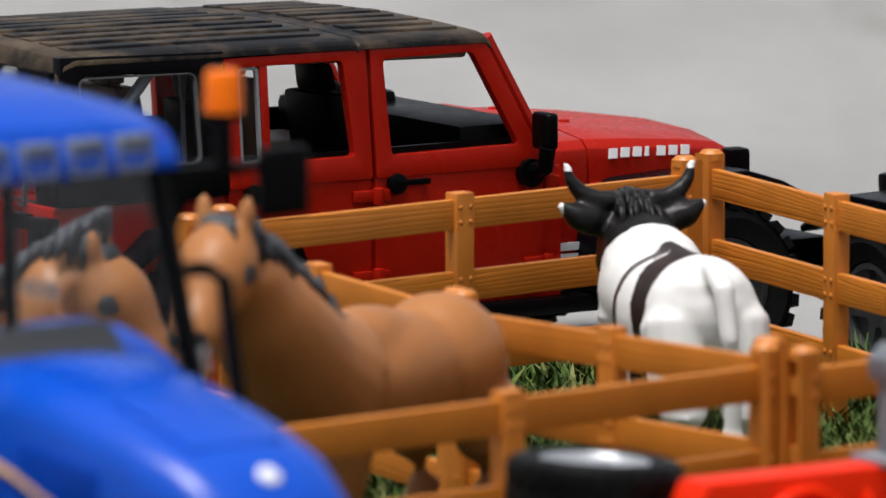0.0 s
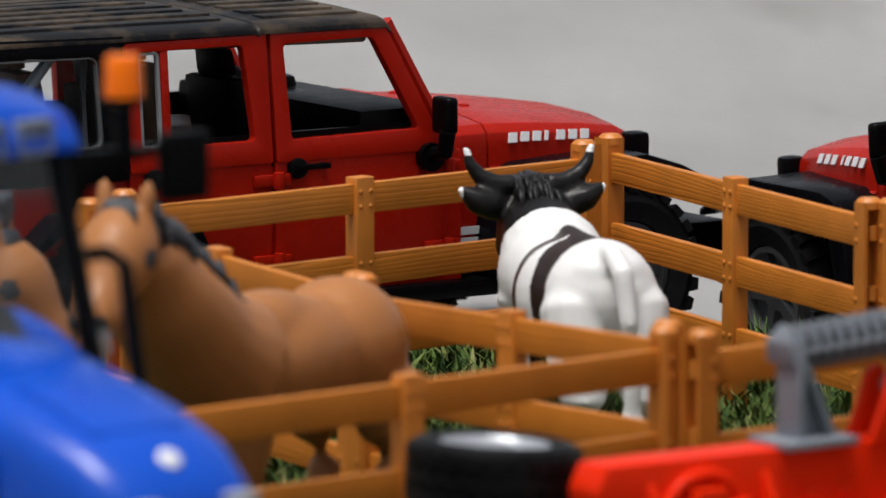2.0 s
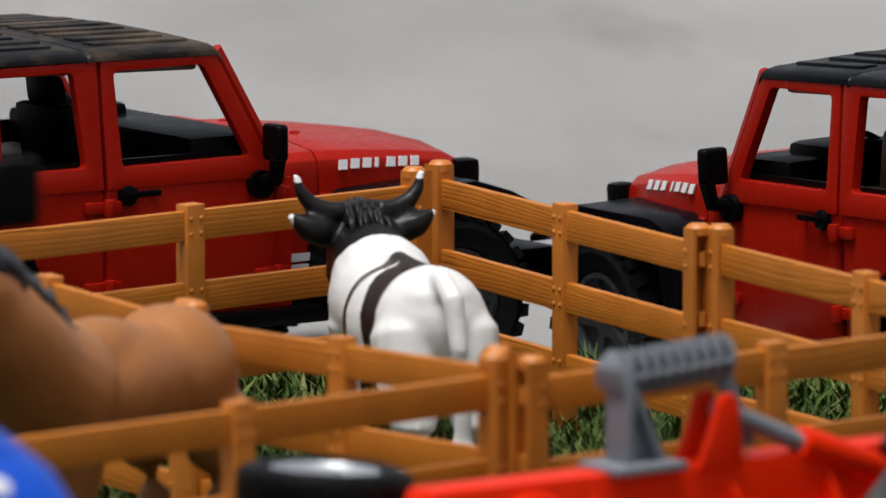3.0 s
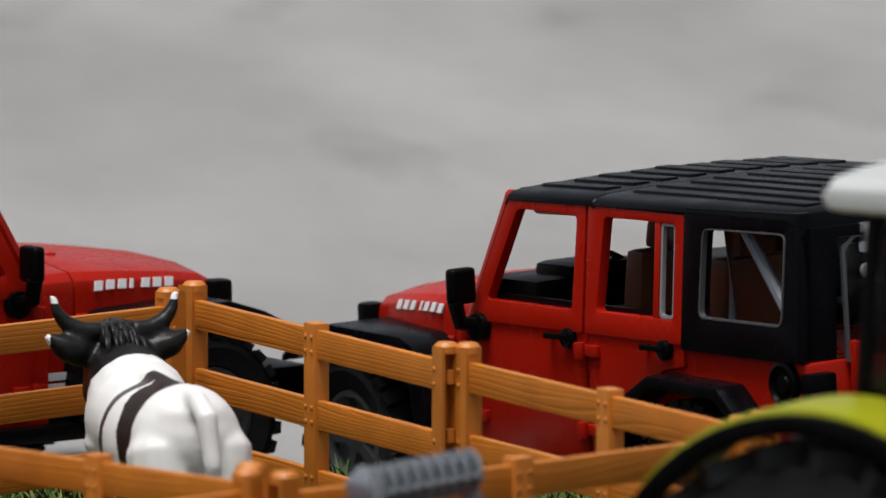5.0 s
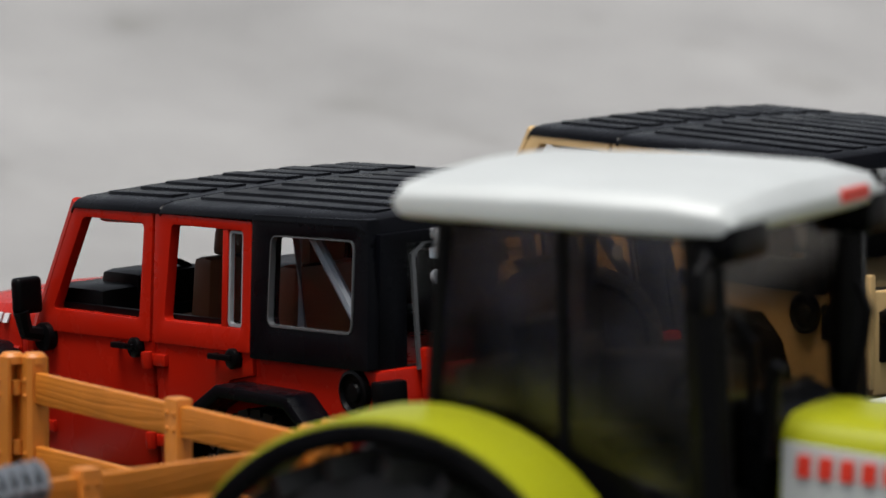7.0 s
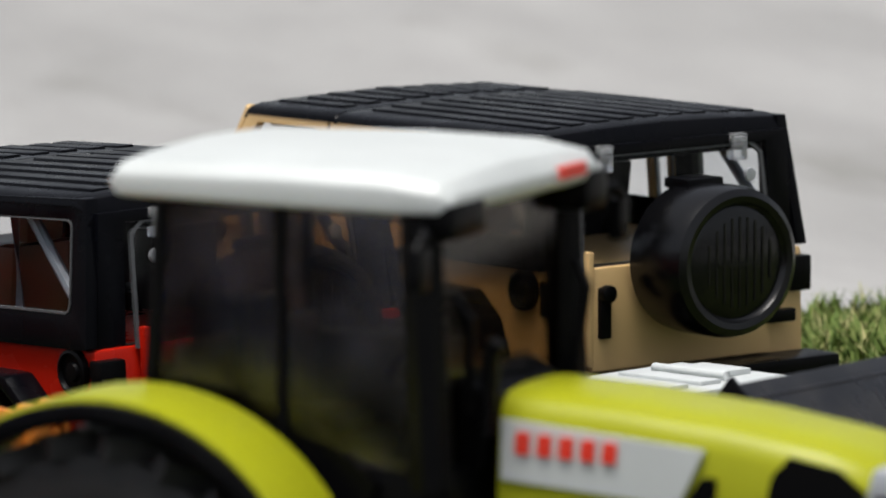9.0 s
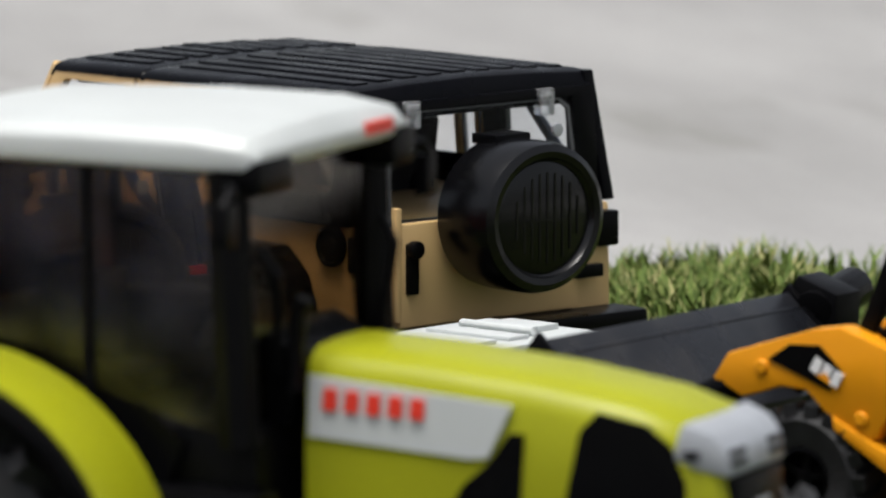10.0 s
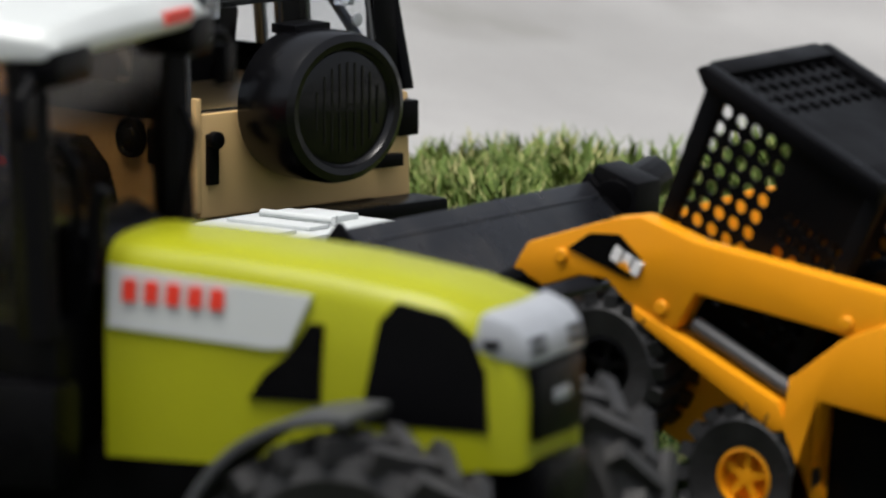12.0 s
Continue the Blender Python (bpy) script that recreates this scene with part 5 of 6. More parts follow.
def cow(m):
    def build(bm):
        blob(bm, (0.011, 0, 0.0525), (0.0165, 0.0180, 0.0180))
        blob(bm, (0.006, 0, 0.0610), (0.0095, 0.0130, 0.0075))
        blob(bm, (0.034, 0, 0.0490), (0.034, 0.0195, 0.0190))
        blob(bm, (0.062, 0, 0.0525), (0.0190, 0.0175, 0.0185))
        tube(bm, [(-0.002, 0, 0.0675), (0.030, 0, 0.0665), (0.066, 0, 0.0670)], 0.0035, 10)
        tube(bm, [(0.062, 0, 0.0560), (0.078, -0.001, 0.0610), (0.090, -0.002, 0.0670)], [0.0170, 0.0135, 0.0105], 16)
        tube(bm, [(0.086, -0.002, 0.0735), (0.095, -0.002, 0.0690), (0.106, -0.002, 0.0600), (0.114, -0.002, 0.0520)], [0.0080, 0.0098, 0.0080, 0.0062], 14)
        for s in (-1, 1):
            tube(bm, [(0.088, s * 0.0050, 0.0765), (0.088, s * 0.0110, 0.0768), (0.089, s * 0.0165, 0.0795), (0.0895, s * 0.0195, 0.0835), (0.090, s * 0.0205, 0.0885)], [0.0036, 0.0033, 0.0028, 0.0021, 0.0012], 10)
            tube(bm, [(0.088, s * 0.0060, 0.0705), (0.087, s * 0.0125, 0.0705), (0.086, s * 0.0185, 0.0725), (0.086, s * 0.0240, 0.0765)], [0.0028, 0.0050, 0.0042, 0.0012], 10)
            tube(bm, [(0.012, s * 0.0070, 0.060), (0.007, s * 0.0088, 0.050), (0.002, s * 0.0090, 0.034), (-0.003, s * 0.0098, 0.024), (0.001, s * 0.0098, 0.011), (0.002, s * 0.0098, 0.0)], [0.0070, 0.0115, 0.0102, 0.0072, 0.0054, 0.0060], 12)
            tube(bm, [(0.064, s * 0.0060, 0.056), (0.064, s * 0.0085, 0.044), (0.064, s * 0.0090, 0.026), (0.064, s * 0.0092, 0.010), (0.065, s * 0.0092, 0.0)], [0.0060, 0.0095, 0.0062, 0.0046, 0.0056], 12)
        tube(bm, [(-0.001, 0, 0.0680), (-0.0090, -0.001, 0.0630), (-0.0125, -0.0020, 0.0480), (-0.0130, -0.0030, 0.0300), (-0.0125, -0.0030, 0.0200)], [0.0032, 0.0036, 0.0030, 0.0028, 0.0030], 12)
        tube(bm, [(-0.0125, -0.003, 0.0220), (-0.0125, -0.003, 0.0160), (-0.0120, -0.003, 0.0100)], [0.0030, 0.0052, 0.0014], 12)
        blob(bm, (0.018, 0, 0.0330), (0.0090, 0.0080, 0.0060))

    def paint(c):
        w = 0.0022 * noise.noise((c.x * 120, c.y * 120, c.z * 120))
        if c.x > 0.0725 + w * 1.5 - max(0, c.z - 0.060) * 0.6:
            if abs(c.y) > 0.0160 and (c.z > 0.0862 or (abs(c.y) > 0.0226 and c.z < 0.0785)):
                return 0
            return 1
        if c.y > -0.004 and c.z > 0.0300 + w:
            u = c.x + (0.058 - c.z) * 0.18
            if 0.0110 + w < u < 0.0255 + w + (c.z - 0.05) * 0.4:
                return 2
            if 0.0400 + w - max(0, c.z - 0.060) * 0.8 < u < 0.0500 + w - max(0, c.z - 0.060) * 0.8:
                return 2
        if c.y < -0.0030 and 0.0120 + w < c.x < 0.050 + w and c.z > 0.0300:
            return 2
        # the same dark brown low down between the legs
        if c.z < 0.0290 and abs(c.y) < 0.0085 and c.x > 0.006:
            return 2
        if c.y < 0.004 and 0.0160 < c.x < 0.0300 and c.z > 0.0640 + w:
            return 2
        return 0

    def forelock(bm):
        rng = random.Random(2)
        for i in range(46):
            y = rng.uniform(-0.0068, 0.0060)
            x = rng.uniform(0.079, 0.090)
            z = 0.0795 - abs(y) * 0.25 - max(0, 0.084 - x) * 0.7
            tube(bm, [(x + 0.003, y * .8, z), (x - 0.001, y, z - 0.0002), (x - 0.006, y * 1.15, z - 0.0048)], [0.0012, 0.0012, 0.0003], 6)
    return solid("toy_cow", build, 0.0009, 12, paint, [COW_WHITE, COW_BLACK, COW_BROWN], "black and white plastic toy cow with curved horns inside the fence", "toy cow", m, forelock)


cow(pose(0.1635, 2.204, 0, 0, 0, 101) @ Matrix.Diagonal((1.0, 0.91, 0.935, 1)))


# ---------------------------------------------------------------- yellow skid-steer loader, nose lifted by its bucket
def loader(m):
    """Along x to the front; z is 0 at the height of the roof."""
    root = thing("toy_loader", "yellow toy skid-steer loader with black cage tipped back on its wheels", "toy loader")
    # body between the wheels
    bm = bmesh.new()
    prism(bm, [(-0.036, -0.094), (0.058, -0.094), (0.062, -0.070), (0.050, -0.060), (-0.036, -0.050)], -0.050, -0.006)
    part("body", bm, YELLOW, root, bevel=0.003)
    bm = bmesh.new()
    prism(bm, [(-0.040, -0.098), (-0.020, -0.098), (-0.014, -0.052), (-0.032, -0.030), (-0.044, -0.050)], -0.058, 0.004)
    part("engine_cover", bm, BLACK, root, "black rear engine cover", bevel=0.003)
    # roof with round holes in its front part
    def sheet(name, corner, ex, ey, nx, ny, pitch, r, thick, label, margin, skip=None):
        """A flat sheet with a field of round holes; ex and ey are its edge directions."""
        bm = bmesh.new()
        ex, ey, o = Vector(ex), Vector(ey), Vector(corner)
        n = ex.cross(ey).normalized()
        seg = 16
        for i in range(nx):
            for j in range(ny):
                c = o + ex * (i + 0.5) * pitch + ey * (j + 0.5) * pitch
                square = []
                for k in range(seg):
                    a = 2 * math.pi * k / seg
                    f = 1 / max(abs(math.cos(a)), abs(math.sin(a)))
                    square.append((math.cos(a) * f * pitch / 2, math.sin(a) * f * pitch / 2))
                solid_cell = skip is not None and skip(i, j)
                for side, off in ((1, thick / 2), (-1, -thick / 2)):
                    outer = [bm.verts.new(c + ex * p + ey * q + n * off) for p, q in square]
                    if solid_cell:
                        bm.faces.new(outer if side > 0 else outer[::-1])
                        continue
                    inner = [bm.verts.new(c + ex * r * math.cos(2 * math.pi * k / seg) + ey * r * math.sin(2 * math.pi * k / seg) + n * off) for k in range(seg)]
                    for k in range(seg):
                        q = (k + 1) % seg
                        bm.faces.new((outer[k], outer[q], inner[q], inner[k]))
                    if side > 0:
                        keep = inner
                    else:
                        for k in range(seg):
                            q = (k + 1) % seg
                            bm.faces.new((keep[k], keep[q], inner[q], inner[k]))
        bmesh.ops.remove_doubles(bm, verts=bm.verts, dist=1e-5)
        return bm
    cage = tagged(new("cage"), "black perforated cage")
    cage.parent = root
    cage.location = (0.0012, 0, 0.0020)
    bm = sheet("roof", (0.0050, -0.0520, 0.0), (1, 0, 0), (0, 1, 0), 9, 10, 0.0052, 0.0019, 0.002, "", 0, lambda i, j: i < 5)
    part("roof_sheet", bm, BLACK, cage, smooth=False)
    for y in (-0.0580, 0.0002):
        bm = bmesh.new()
        prism(bm, [(-0.0060, -0.0030), (0.0530, -0.0030), (0.0580, 0.0006), (0.0560, 0.0028), (-0.0040, 0.0028)], y, y + 0.0058)
        part("roof_edge", bm, BLACK, cage, bevel=0.0012)
    bm = bmesh.new()
    box(bm, 0.0510, 0.0575, -0.0530, 0.0010, -0.0030, 0.0028)
    box(bm, -0.0050, 0.0052, -0.0530, 0.0010, -0.0030, 0.0027)
    part("roof_edge", bm, BLACK, cage, bevel=0.0012)
    for y in (-0.0550, 0.0030):
        bm = sheet("side", (-0.0020, y, -0.0530), (1, 0, 0), (0, 0, 1), 10, 10, 0.0050, 0.00185, 0.0014, "", 0, lambda i, j: i in (4,) or (i < 4 and j > 6))
        part("side_sheet", bm, BLACK, cage, smooth=False)
        bm = bmesh.new()
        prism(bm, [(0.0450, -0.0600), (0.0490, -0.0600), (0.0535, -0.0020), (0.0475, -0.0020)], y - 0.0016, y + 0.0016)
        prism(bm, [(-0.0060, -0.0600), (-0.0015, -0.0600), (-0.0015, -0.0020), (-0.0060, -0.0020)], y - 0.0016, y + 0.0016)
        part("cage_post", bm, BLACK, cage, bevel=0.0006)
    bm = bmesh.new()
    box(bm, 0.004, 0.024, -0.040, -0.012, -0.062, -0.052)
    prism(bm, [(0.000, -0.058), (0.006, -0.056), (0.002, -0.024), (-0.004, -0.024)], -0.038, -0.014)
    part("seat", bm, BLACK, root, "black seat", bevel=0.002)
    for s, y0, y1 in ((1, 0.0045, 0.0120), (-1, -0.0640, -0.0565)):
        # lift arm with its knee
        bm = bmesh.new()
        prism(bm, [(0.0810, -0.0710), (0.0800, -0.0625), (0.0600, -0.0430), (0.0530, -0.0380), (0.0350, -0.0352), (-0.0300, -0.0140), (-0.0420, -0.0150), (-0.0440, -0.0280), (-0.0120, -0.0340), (0.0290, -0.0475),
                   (0.0300, -0.0590), (0.0345, -0.0620), (0.0450, -0.0610), (0.0545, -0.0585), (0.0620, -0.0620), (0.0705, -0.0705)], y0, y1)
        arm = part("lift_arm", bm, YELLOW, root, "yellow lift arm", bevel=0.0010)
        bm = bmesh.new()
        yo = y1 if s > 0 else y0
        prism(bm, [(0.0480, -0.0545), (0.0680, -0.0570), (0.0640, -0.0500), (0.0560, -0.0455), (0.0470, -0.0480)], yo - 0.0004 * s, yo + 0.0006 * s)
        part("recess", bm, BLACK, arm, "black arm recess")
        bm = bmesh.new()
        for i in range(3):
            x = 0.0460 + i * 0.0034
            prism(bm, [(x, -0.0525), (x + 0.0026, -0.0525), (x + 0.0026, -0.0485), (x, -0.0485)], yo - 0.0002 * s, yo + 0.0010 * s)
        part("white_marking", bm, DECAL_WHITE, arm)
        bm = bmesh.new()
        prism(bm, [(0.0480, -0.0527), (0.0530, -0.0527), (0.0505, -0.0505)], yo - 0.0002 * s, yo + 0.0013 * s)
        part("yellow_marking", bm, YELLOW, arm)
        for px, pz in ((0.0360, -0.0560), (-0.0140, -0.0300), (0.0690, -0.0600), (-0.0080, -0.0520)):
            bm = bmesh.new()
            lathe(bm, [(0, -0.001), (0.0020, -0.001), (0.0020, 0.0006), (0.0015, 0.0010), (0, 0.0010)], 16, Matrix.Translation((px, yo, pz)) @ Matrix.Diagonal((1, s, 1, 1)))
            part("bolt", bm, YELLOW, arm)
        # upright that carries the arm
        bm = bmesh.new()
        prism(bm, [(-0.0150, -0.0340), (-0.0060, -0.0520), (-0.0100, -0.0640), (-0.0250, -0.0760), (-0.0300, -0.0900), (-0.0270, -0.0900), (-0.0200, -0.0740), (-0.0170, -0.0520), (-0.0350, -0.0460), (-0.0440, -0.0440), (-0.0440, -0.0260), (-0.0240, -0.0240)], y0 + 0.0004, y1 + 0.0012 * s if s > 0 else y1)
        part("upright", bm, YELLOW, root, "yellow arm upright", bevel=0.0010)
        # lower link from the upright to the knee
        bm = bmesh.new()
        prism(bm, [(0.0420, -0.0630), (0.0440, -0.0600), (-0.0060, -0.0590), (-0.0120, -0.0640), (-0.0080, -0.0670)], y0 + 0.001, y1 + 0.0008 * s if s > 0 else y1 - 0.001)
        part("link", bm, YELLOW, root, bevel=0.0008)
        bm = bmesh.new()
        tube(bm, [(0.0270, (y0 + y1) / 2, -0.0560), (-0.0060, (y0 + y1) / 2, -0.0560)], 0.0022, 10)
        cyl = part("cylinder", bm, DARK_GREY, root, "dark hydraulic cylinder")
        for x, z in ((0.0450, -0.0800), (-0.0055, -0.0830)):
            wheel(root, x, 0.0035 if s > 0 else -0.0555, z, 0.0180, 0.0190, 0.0085, 18, YELLOW if x < 0 else BLACK, WORN_RUBBER, depth=0.0018)
    # inner panel behind the arm
    bm = bmesh.new()
    prism(bm, [(-0.020, -0.036), (0.040, -0.052), (0.040, -0.066), (-0.010, -0.066)], -0.0075, -0.0055)
    part("side_panel", bm, BLACK, root)
    # bucket held low in front
    bm = bmesh.new()
    tilt = Matrix.Translation((0, 0, -0.002))
    prof = [(0.1210, -0.0765), (0.1218, -0.0785), (0.1120, -0.0835), (0.0930, -0.0900), (0.0890, -0.1000), (0.0950, -0.1430), (0.1200, -0.1640), (0.1190, -0.1660), (0.0920, -0.1460), (0.0850, -0.1010), (0.0890, -0.0870), (0.1100, -0.0795)]
    prism(bm, prof, -0.0880, 0.0320, tilt)
    bucket = part("bucket", bm, BUCKET_BLACK, root, "wide black bucket", bevel=0.0008)
    bucket.location = (0.0004, 0, -0.0026)
    for y in (-0.0895, 0.0325):
        bm = bmesh.new()
        prism(bm, [(0.1225, -0.0750), (0.1235, -0.0800), (0.1215, -0.1640), (0.1190, -0.1665), (0.0915, -0.1470), (0.0840, -0.1010), (0.0885, -0.0860)], y - 0.0008, y + 0.0012, tilt)
        part("bucket_cheek", bm, BLACK, bucket, bevel=0.0005)
    for ya, p, q in ((-0.060, (0.078, -0.066), (0.094, -0.086)), (0.008, (0.076, -0.068), (0.092, -0.090))):
        bm = bmesh.new()
        tube(bm, [(p[0], ya, p[1]), (q[0], ya, q[1])], 0.0045, 12)
        part("bucket_mount", bm, BLACK, bucket, bevel=0.0005)
    bm = bmesh.new()
    tube(bm, [(0.112, -0.089, -0.0800), (0.118, -0.118, -0.0790)], 0.0060, 14)
    part("pivot", bm, BLACK, bucket, bevel=0.0005)
    bm = bmesh.new()
    prism(bm, [(0.100, -0.090), (0.122, -0.090), (0.122, -0.074), (0.108, -0.072)], -0.1030, -0.0900)
    part("corner_block", bm, BLACK, bucket, bevel=0.001)
    bm = bmesh.new()
    tube(bm, [(0.1155, -0.0870, -0.0805), (0.1155, 0.0310, -0.0805)], 0.0008, 8)
    part("ridge", bm, BUCKET_BLACK, bucket)
    root.matrix_world = m


loader(Matrix.Translation((0.606, 1.958, 0.096)) @ Matrix.Rotation(radians(132), 4, "Z") @ Matrix.Rotation(radians(-27), 4, "Y"))


# ---------------------------------------------------------------- white crate, red implement, lying tyres
def crate(m):
    root = thing("toy_crate", "small white plastic toy crate lying in the grass", "toy crate")
    bm = bmesh.new()
    box(bm, -0.022, 0.022, -0.018, 0.018, 0.0, 0.0465)
    body = part("body", bm, WHITE, root, bevel=0.0012)
    bm = bmesh.new()
    box(bm, -0.024, 0.024, -0.020, 0.020, 0.0460, 0.0490)
    lid = part("lid", bm, WHITE, root, bevel=0.0008)
    for x in (-0.016, -0.0065, 0.003):
        bm = bmesh.new()
        box(bm, x - 0.003, x + 0.003, -0.014, 0.014, 0.0488, 0.0502)
        part("rib", bm, WHITE, lid, bevel=0.0005)
    bm = bmesh.new()
    box(bm, 0.010, 0.020, -0.008, 0.008, 0.0488, 0.0506)
    tube(bm, [(0.009, -0.012, 0.049), (0.009, -0.012, 0.0505), (0.009, 0.012, 0.0505), (0.009, 0.012, 0.049)], 0.0011, 8)
    part("handle", bm, WHITE, lid, bevel=0.0006)
    root.matrix_world = m @ Matrix.Diagonal((1.5, 1.15, 1.09, 1))


crate(pose(0.508, 2.235, 0.0, 0, 0, 36))


def implement(m):
    """Along x: a red beam with ribs, a grey bracket carrying a spring roller, a cylinder and tines down to the ground."""
    root = thing("toy_harrow", "bright red toy farm implement with grey roller bracket on the grass", "toy implement")
    bm = bmesh.new()
    prism(bm, [(-0.0810, 0.0450), (-0.0830, 0.0620), (-0.0800, 0.0680), (0.0900, 0.0670), (0.0900, 0.0450)], -0.0060, 0.0060)
    beam = part("beam", bm, BRIGHT_RED, root, bevel=0.0012)
    bm = bmesh.new()
    box(bm, -0.0780, 0.0880, -0.0160, 0.0160, 0.0440, 0.0480)
    part("flange", bm, BRIGHT_RED, beam, bevel=0.0008)
    for x in (-0.0680, -0.0350, 0.0060, 0.0350):
        bm = bmesh.new()
        prism(bm, [(x - 0.0010, 0.0470), (x + 0.0010, 0.0470), (x + 0.0010, 0.0640), (x - 0.0010, 0.0640)], -0.0150, -0.0055)
        for v in bm.verts:
            if v.co.z > 0.06 and v.co.y < -0.01:
                v.co.z = 0.0490
        part("gusset", bm, BRIGHT_RED, beam)
    for x in (-0.0540,):
        bm = bmesh.new()
        arch = [(x + 0.0125 * math.cos(math.pi * i / 12), -0.0075, 0.0500 + 0.0140 * math.sin(math.pi * i / 12)) for i in range(13)]
        tube(bm, arch, 0.0016, 8)
        box(bm, x - 0.0045, x + 0.0045, -0.0120, -0.0050, 0.0480, 0.0610)
        box(bm, x + 0.0060, x + 0.0125, -0.0110, -0.0060, 0.0540, 0.0575)
        part("bracket", bm, BRIGHT_RED, beam, bevel=0.0006)
    for x in (-0.073, -0.022, -0.012, 0.012):
        bm = bmesh.new()
        bmesh.ops.create_icosphere(bm, subdivisions=2, radius=0.0016, matrix=Matrix.Translation((x, -0.0062, 0.0560)))
        part("bolt", bm, BRIGHT_RED, beam)
    bm = bmesh.new()
    prism(bm, [(-0.0050, 0.0660), (-0.0010, 0.0750), (0.0010, 0.0815), (0.0030, 0.0835), (0.0056, 0.0835), (0.0072, 0.0810), (0.0085, 0.0660)], 0.0010, 0.0035)
    prism(bm, [(-0.0050, 0.0660), (-0.0010, 0.0750), (0.0010, 0.0815), (0.0030, 0.0835), (0.0056, 0.0835), (0.0072, 0.0810), (0.0085, 0.0660)], -0.0075, -0.0050)
    part("headstock", bm, BRIGHT_RED, root, "red headstock plates", bevel=0.0008)
    # grey bracket and roller
    bm = bmesh.new()
    box(bm, -0.0310, -0.0100, -0.0100, 0.0060, 0.0672, 0.0692)
    stand = part("base_plate", bm, GREY, root, "grey plastic base plate", bevel=0.0006)
    bm = bmesh.new()
    prism(bm, [(-0.0250, 0.0690), (-0.0225, 0.0690), (-0.0225, 0.0885), (-0.0250, 0.0890)], -0.0060, 0.0030)
    part("roller_stand", bm, GREY, root, "grey plastic roller stand", bevel=0.0006)
    bm = bmesh.new()
    prism(bm, [(-0.0150, 0.0690), (-0.0125, 0.0690), (-0.0215, 0.0880), (-0.0235, 0.0880)], -0.0050, 0.0020)
    part("brace", bm, GREY, root, bevel=0.0006)
    bm = bmesh.new()
    prism(bm, [(-0.0230, 0.0690), (-0.0140, 0.0690), (-0.0225, 0.0860)], -0.0012, 0.0004)
    part("web", bm, GREY, root)
    bm = bmesh.new()
    prism(bm, [(0.0060, 0.0900), (0.0100, 0.0900), (0.0190, 0.0690), (0.0130, 0.0690)], 0.0005, 0.0030)
    part("roller_stand", bm, GREY, root, bevel=0.0006)
    bm = bmesh.new()
    tube(bm, [(-0.0240, 0, 0.0896), (0.0080, 0, 0.0914)], 0.0038, 12)
    axle = part("roller", bm, BLACK, root, "black roller core", bevel=0.0)
    for i in range(9):
        bm = bmesh.new()
        x = -0.0225 + i * 0.0037
        lathe(bm, [(0.0025, -0.0007), (0.0056, -0.0004), (0.0056, 0.0004), (0.0025, 0.0007), (0.0025, -0.0007)], 22, Matrix.Translation((x, 0, 0.0897 + i * 0.00021)) @ Matrix.Rotation(radians(90), 4, "Z"))
        part("roller_ring", bm, GREY, axle, "grey roller ring")
    bm = bmesh.new()
    tube(bm, [(-0.0235, -0.0048, 0.0893), (0.0080, -0.0048, 0.0912)], 0.0007, 6)
    part("roller_bar", bm, GREY, axle)
    bm = bmesh.new()
    prism(bm, [(-0.0262, 0.0862), (-0.0238, 0.0862), (-0.0232, 0.0915), (-0.0250, 0.0958), (-0.0268, 0.0915)], -0.0050, 0.0050)
    for v in bm.verts:
        if v.co.z > 0.094:
            v.co.y *= 0.3
    part("end_plate", bm, GREY, axle, bevel=0.0005)
    bm = bmesh.new()
    tube(bm, [(0.0040, -0.0020, 0.0800), (0.0310, -0.0040, 0.0680)], 0.0024, 12)
    part("cylinder_rod", bm, GREY, root, "grey cylinder rod")
    bm = bmesh.new()
    tube(bm, [(0.0280, -0.0040, 0.0695), (0.0560, -0.0050, 0.0590)], 0.0042, 14)
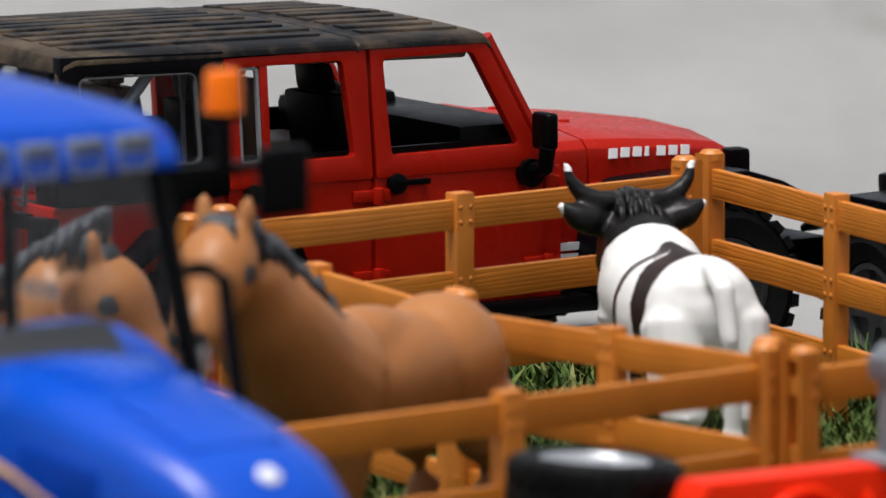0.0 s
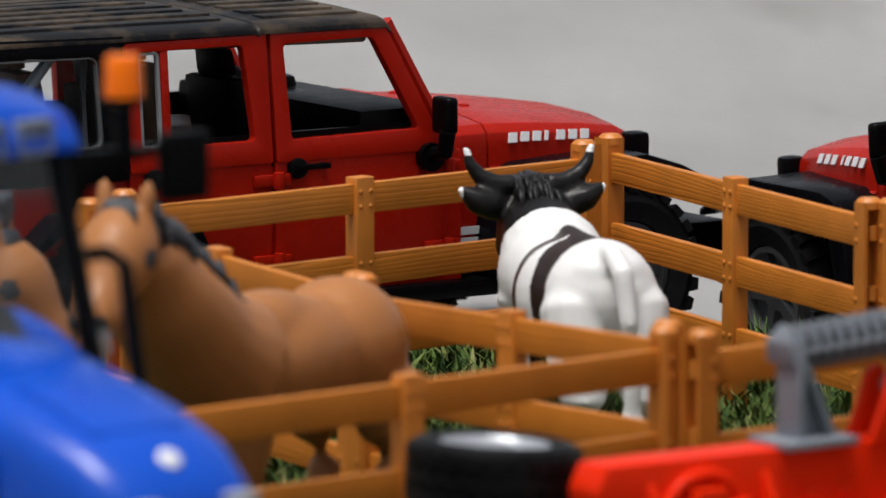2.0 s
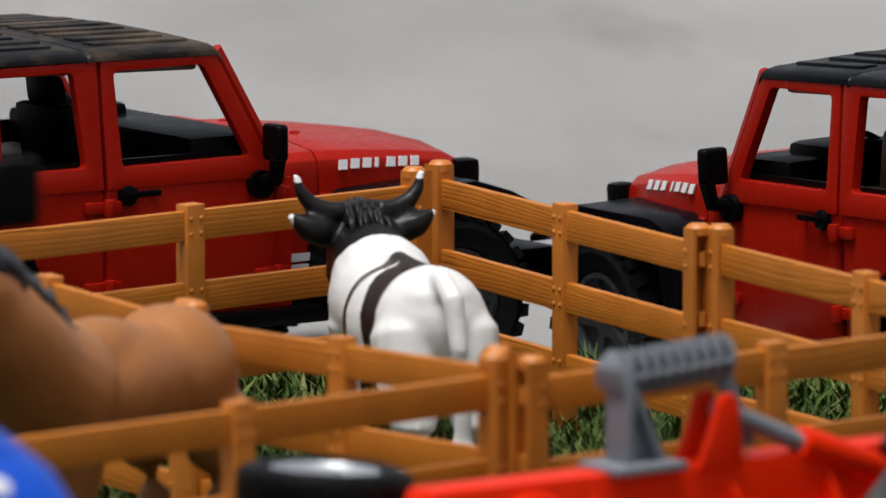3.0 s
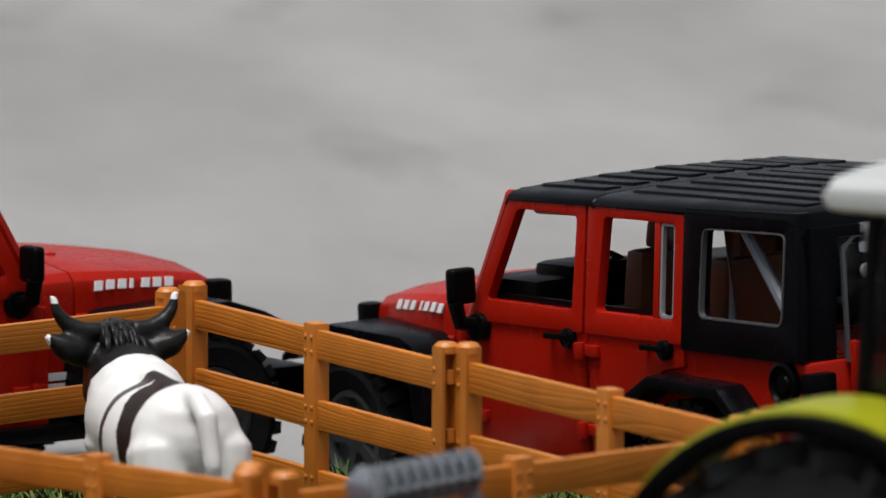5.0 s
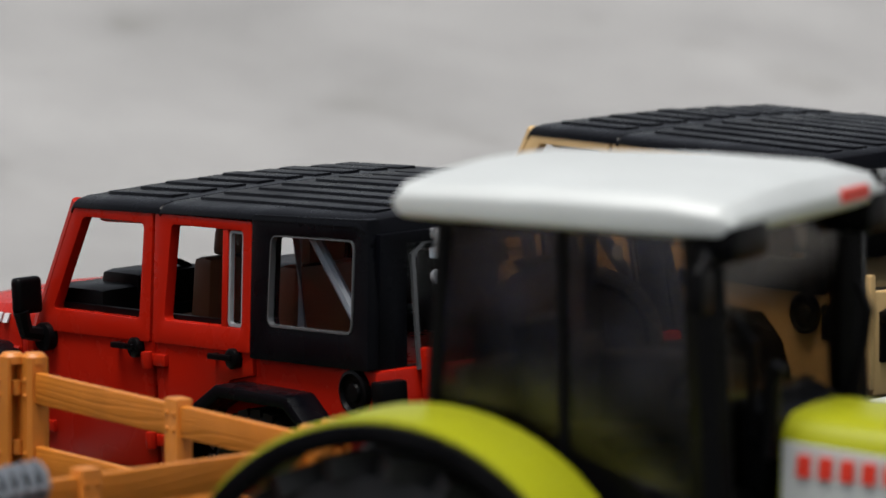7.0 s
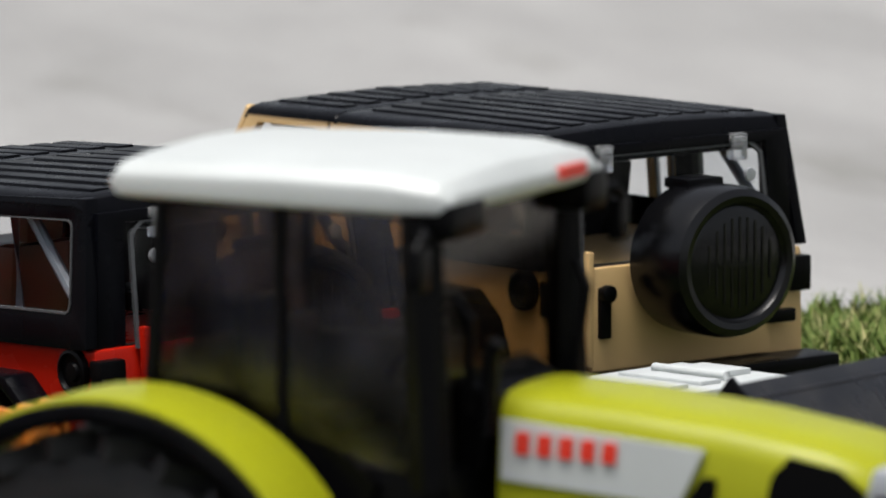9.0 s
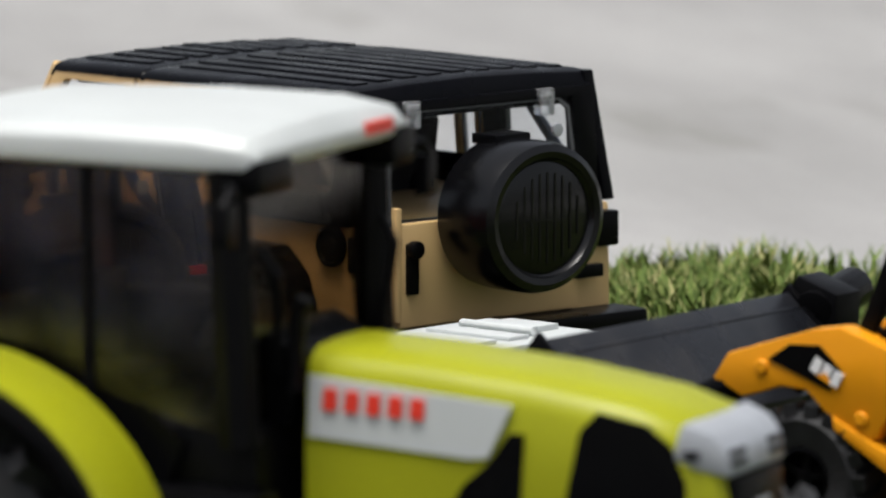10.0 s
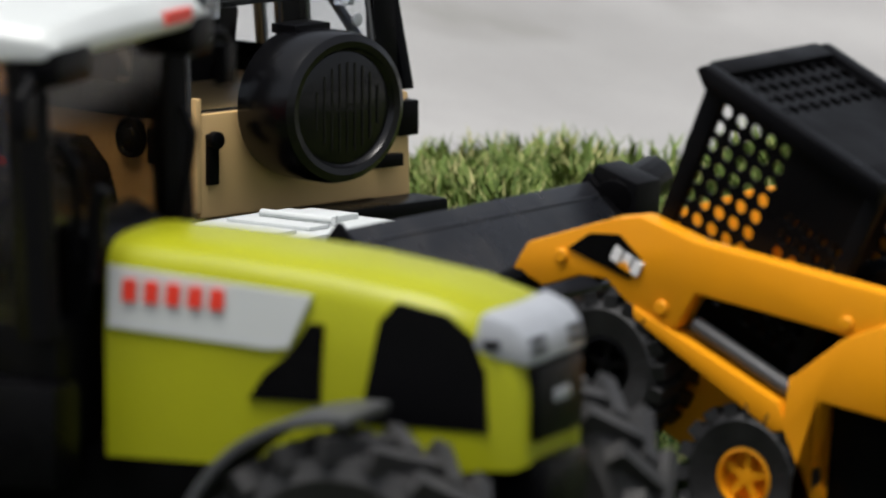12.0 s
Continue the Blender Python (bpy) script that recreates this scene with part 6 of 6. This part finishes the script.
    part("cylinder", bm, BRIGHT_RED, root, "red cylinder sleeve", bevel=0.0006)
    for x in (-0.070, -0.035, 0.0, 0.035, 0.070):
        bm = bmesh.new()
        tube(bm, [(x, 0.004, 0.046), (x + 0.010, 0.006, 0.030), (x + 0.008, 0.008, 0.014), (x - 0.002, 0.010, 0.0)], [0.0030, 0.0028, 0.0026, 0.0012], 8)
        part("tine", bm, DARK_GREY, root, "dark tine")
    root.matrix_world = m


implement(pose(0.2, 1.88, -0.003, 0, 0, 32))


def tyre_stack(m):
    root = thing("tyre_stack", "stack of black toy wheels with silver rims lying flat", "toy wheels")
    r, w = 0.0200, 0.0168
    for n in range(4):
        bm = bmesh.new()
        lathe(bm, [(0.0125, 0.0015), (0.0165, 0.0), (0.0190, 0.0008), (r, 0.0030), (r, w - 0.0030), (0.0190, w - 0.0008), (0.0165, w), (0.0135, w - 0.0012), (0.0128, w * .5), (0.0125, 0.0015)], 60, Matrix.Rotation(radians(90), 4, "X"))
        for i in range(44):
            for k in range(3):
                a = 2 * math.pi * (i + 0.5 * (k % 2)) / 44
                mm = Matrix.Rotation(a, 4, "Z") @ Matrix.Translation((r, 0, 0.0040 + k * 0.0044)) @ Matrix.Rotation(radians(24 if i % 2 else -24), 4, "X")
                box(bm, -0.0006, 0.00065, -0.0012, 0.0012, -0.0019, 0.0019, mm)
        for v in bm.verts:
            v.co.z = abs(v.co.z)
        tyre = part("tyre", bm, RUBBER, root, "black rubber tyre")
        bm = bmesh.new()
        lathe(bm, [(0.0134, w - 0.0016), (0.0128, w - 0.0008), (0.0122, w - 0.0014), (0.0112, w - 0.0034), (0.0040, w - 0.0030), (0.0036, w - 0.0012), (0, w - 0.0010)], 40, Matrix.Rotation(radians(90), 4, "X"))
        for v in bm.verts:
            v.co.z = abs(v.co.z)
        part("rim", bm, SILVER, tyre, "silver rim")
        tyre.matrix_local = pose(0.0004 * n, 0, n * 0.0167, 2 if n == 3 else 0, 3 if n == 3 else 0, 20 * n)
    root.matrix_world = m


tyre_stack(pose(0.109, 1.862, 0.0))
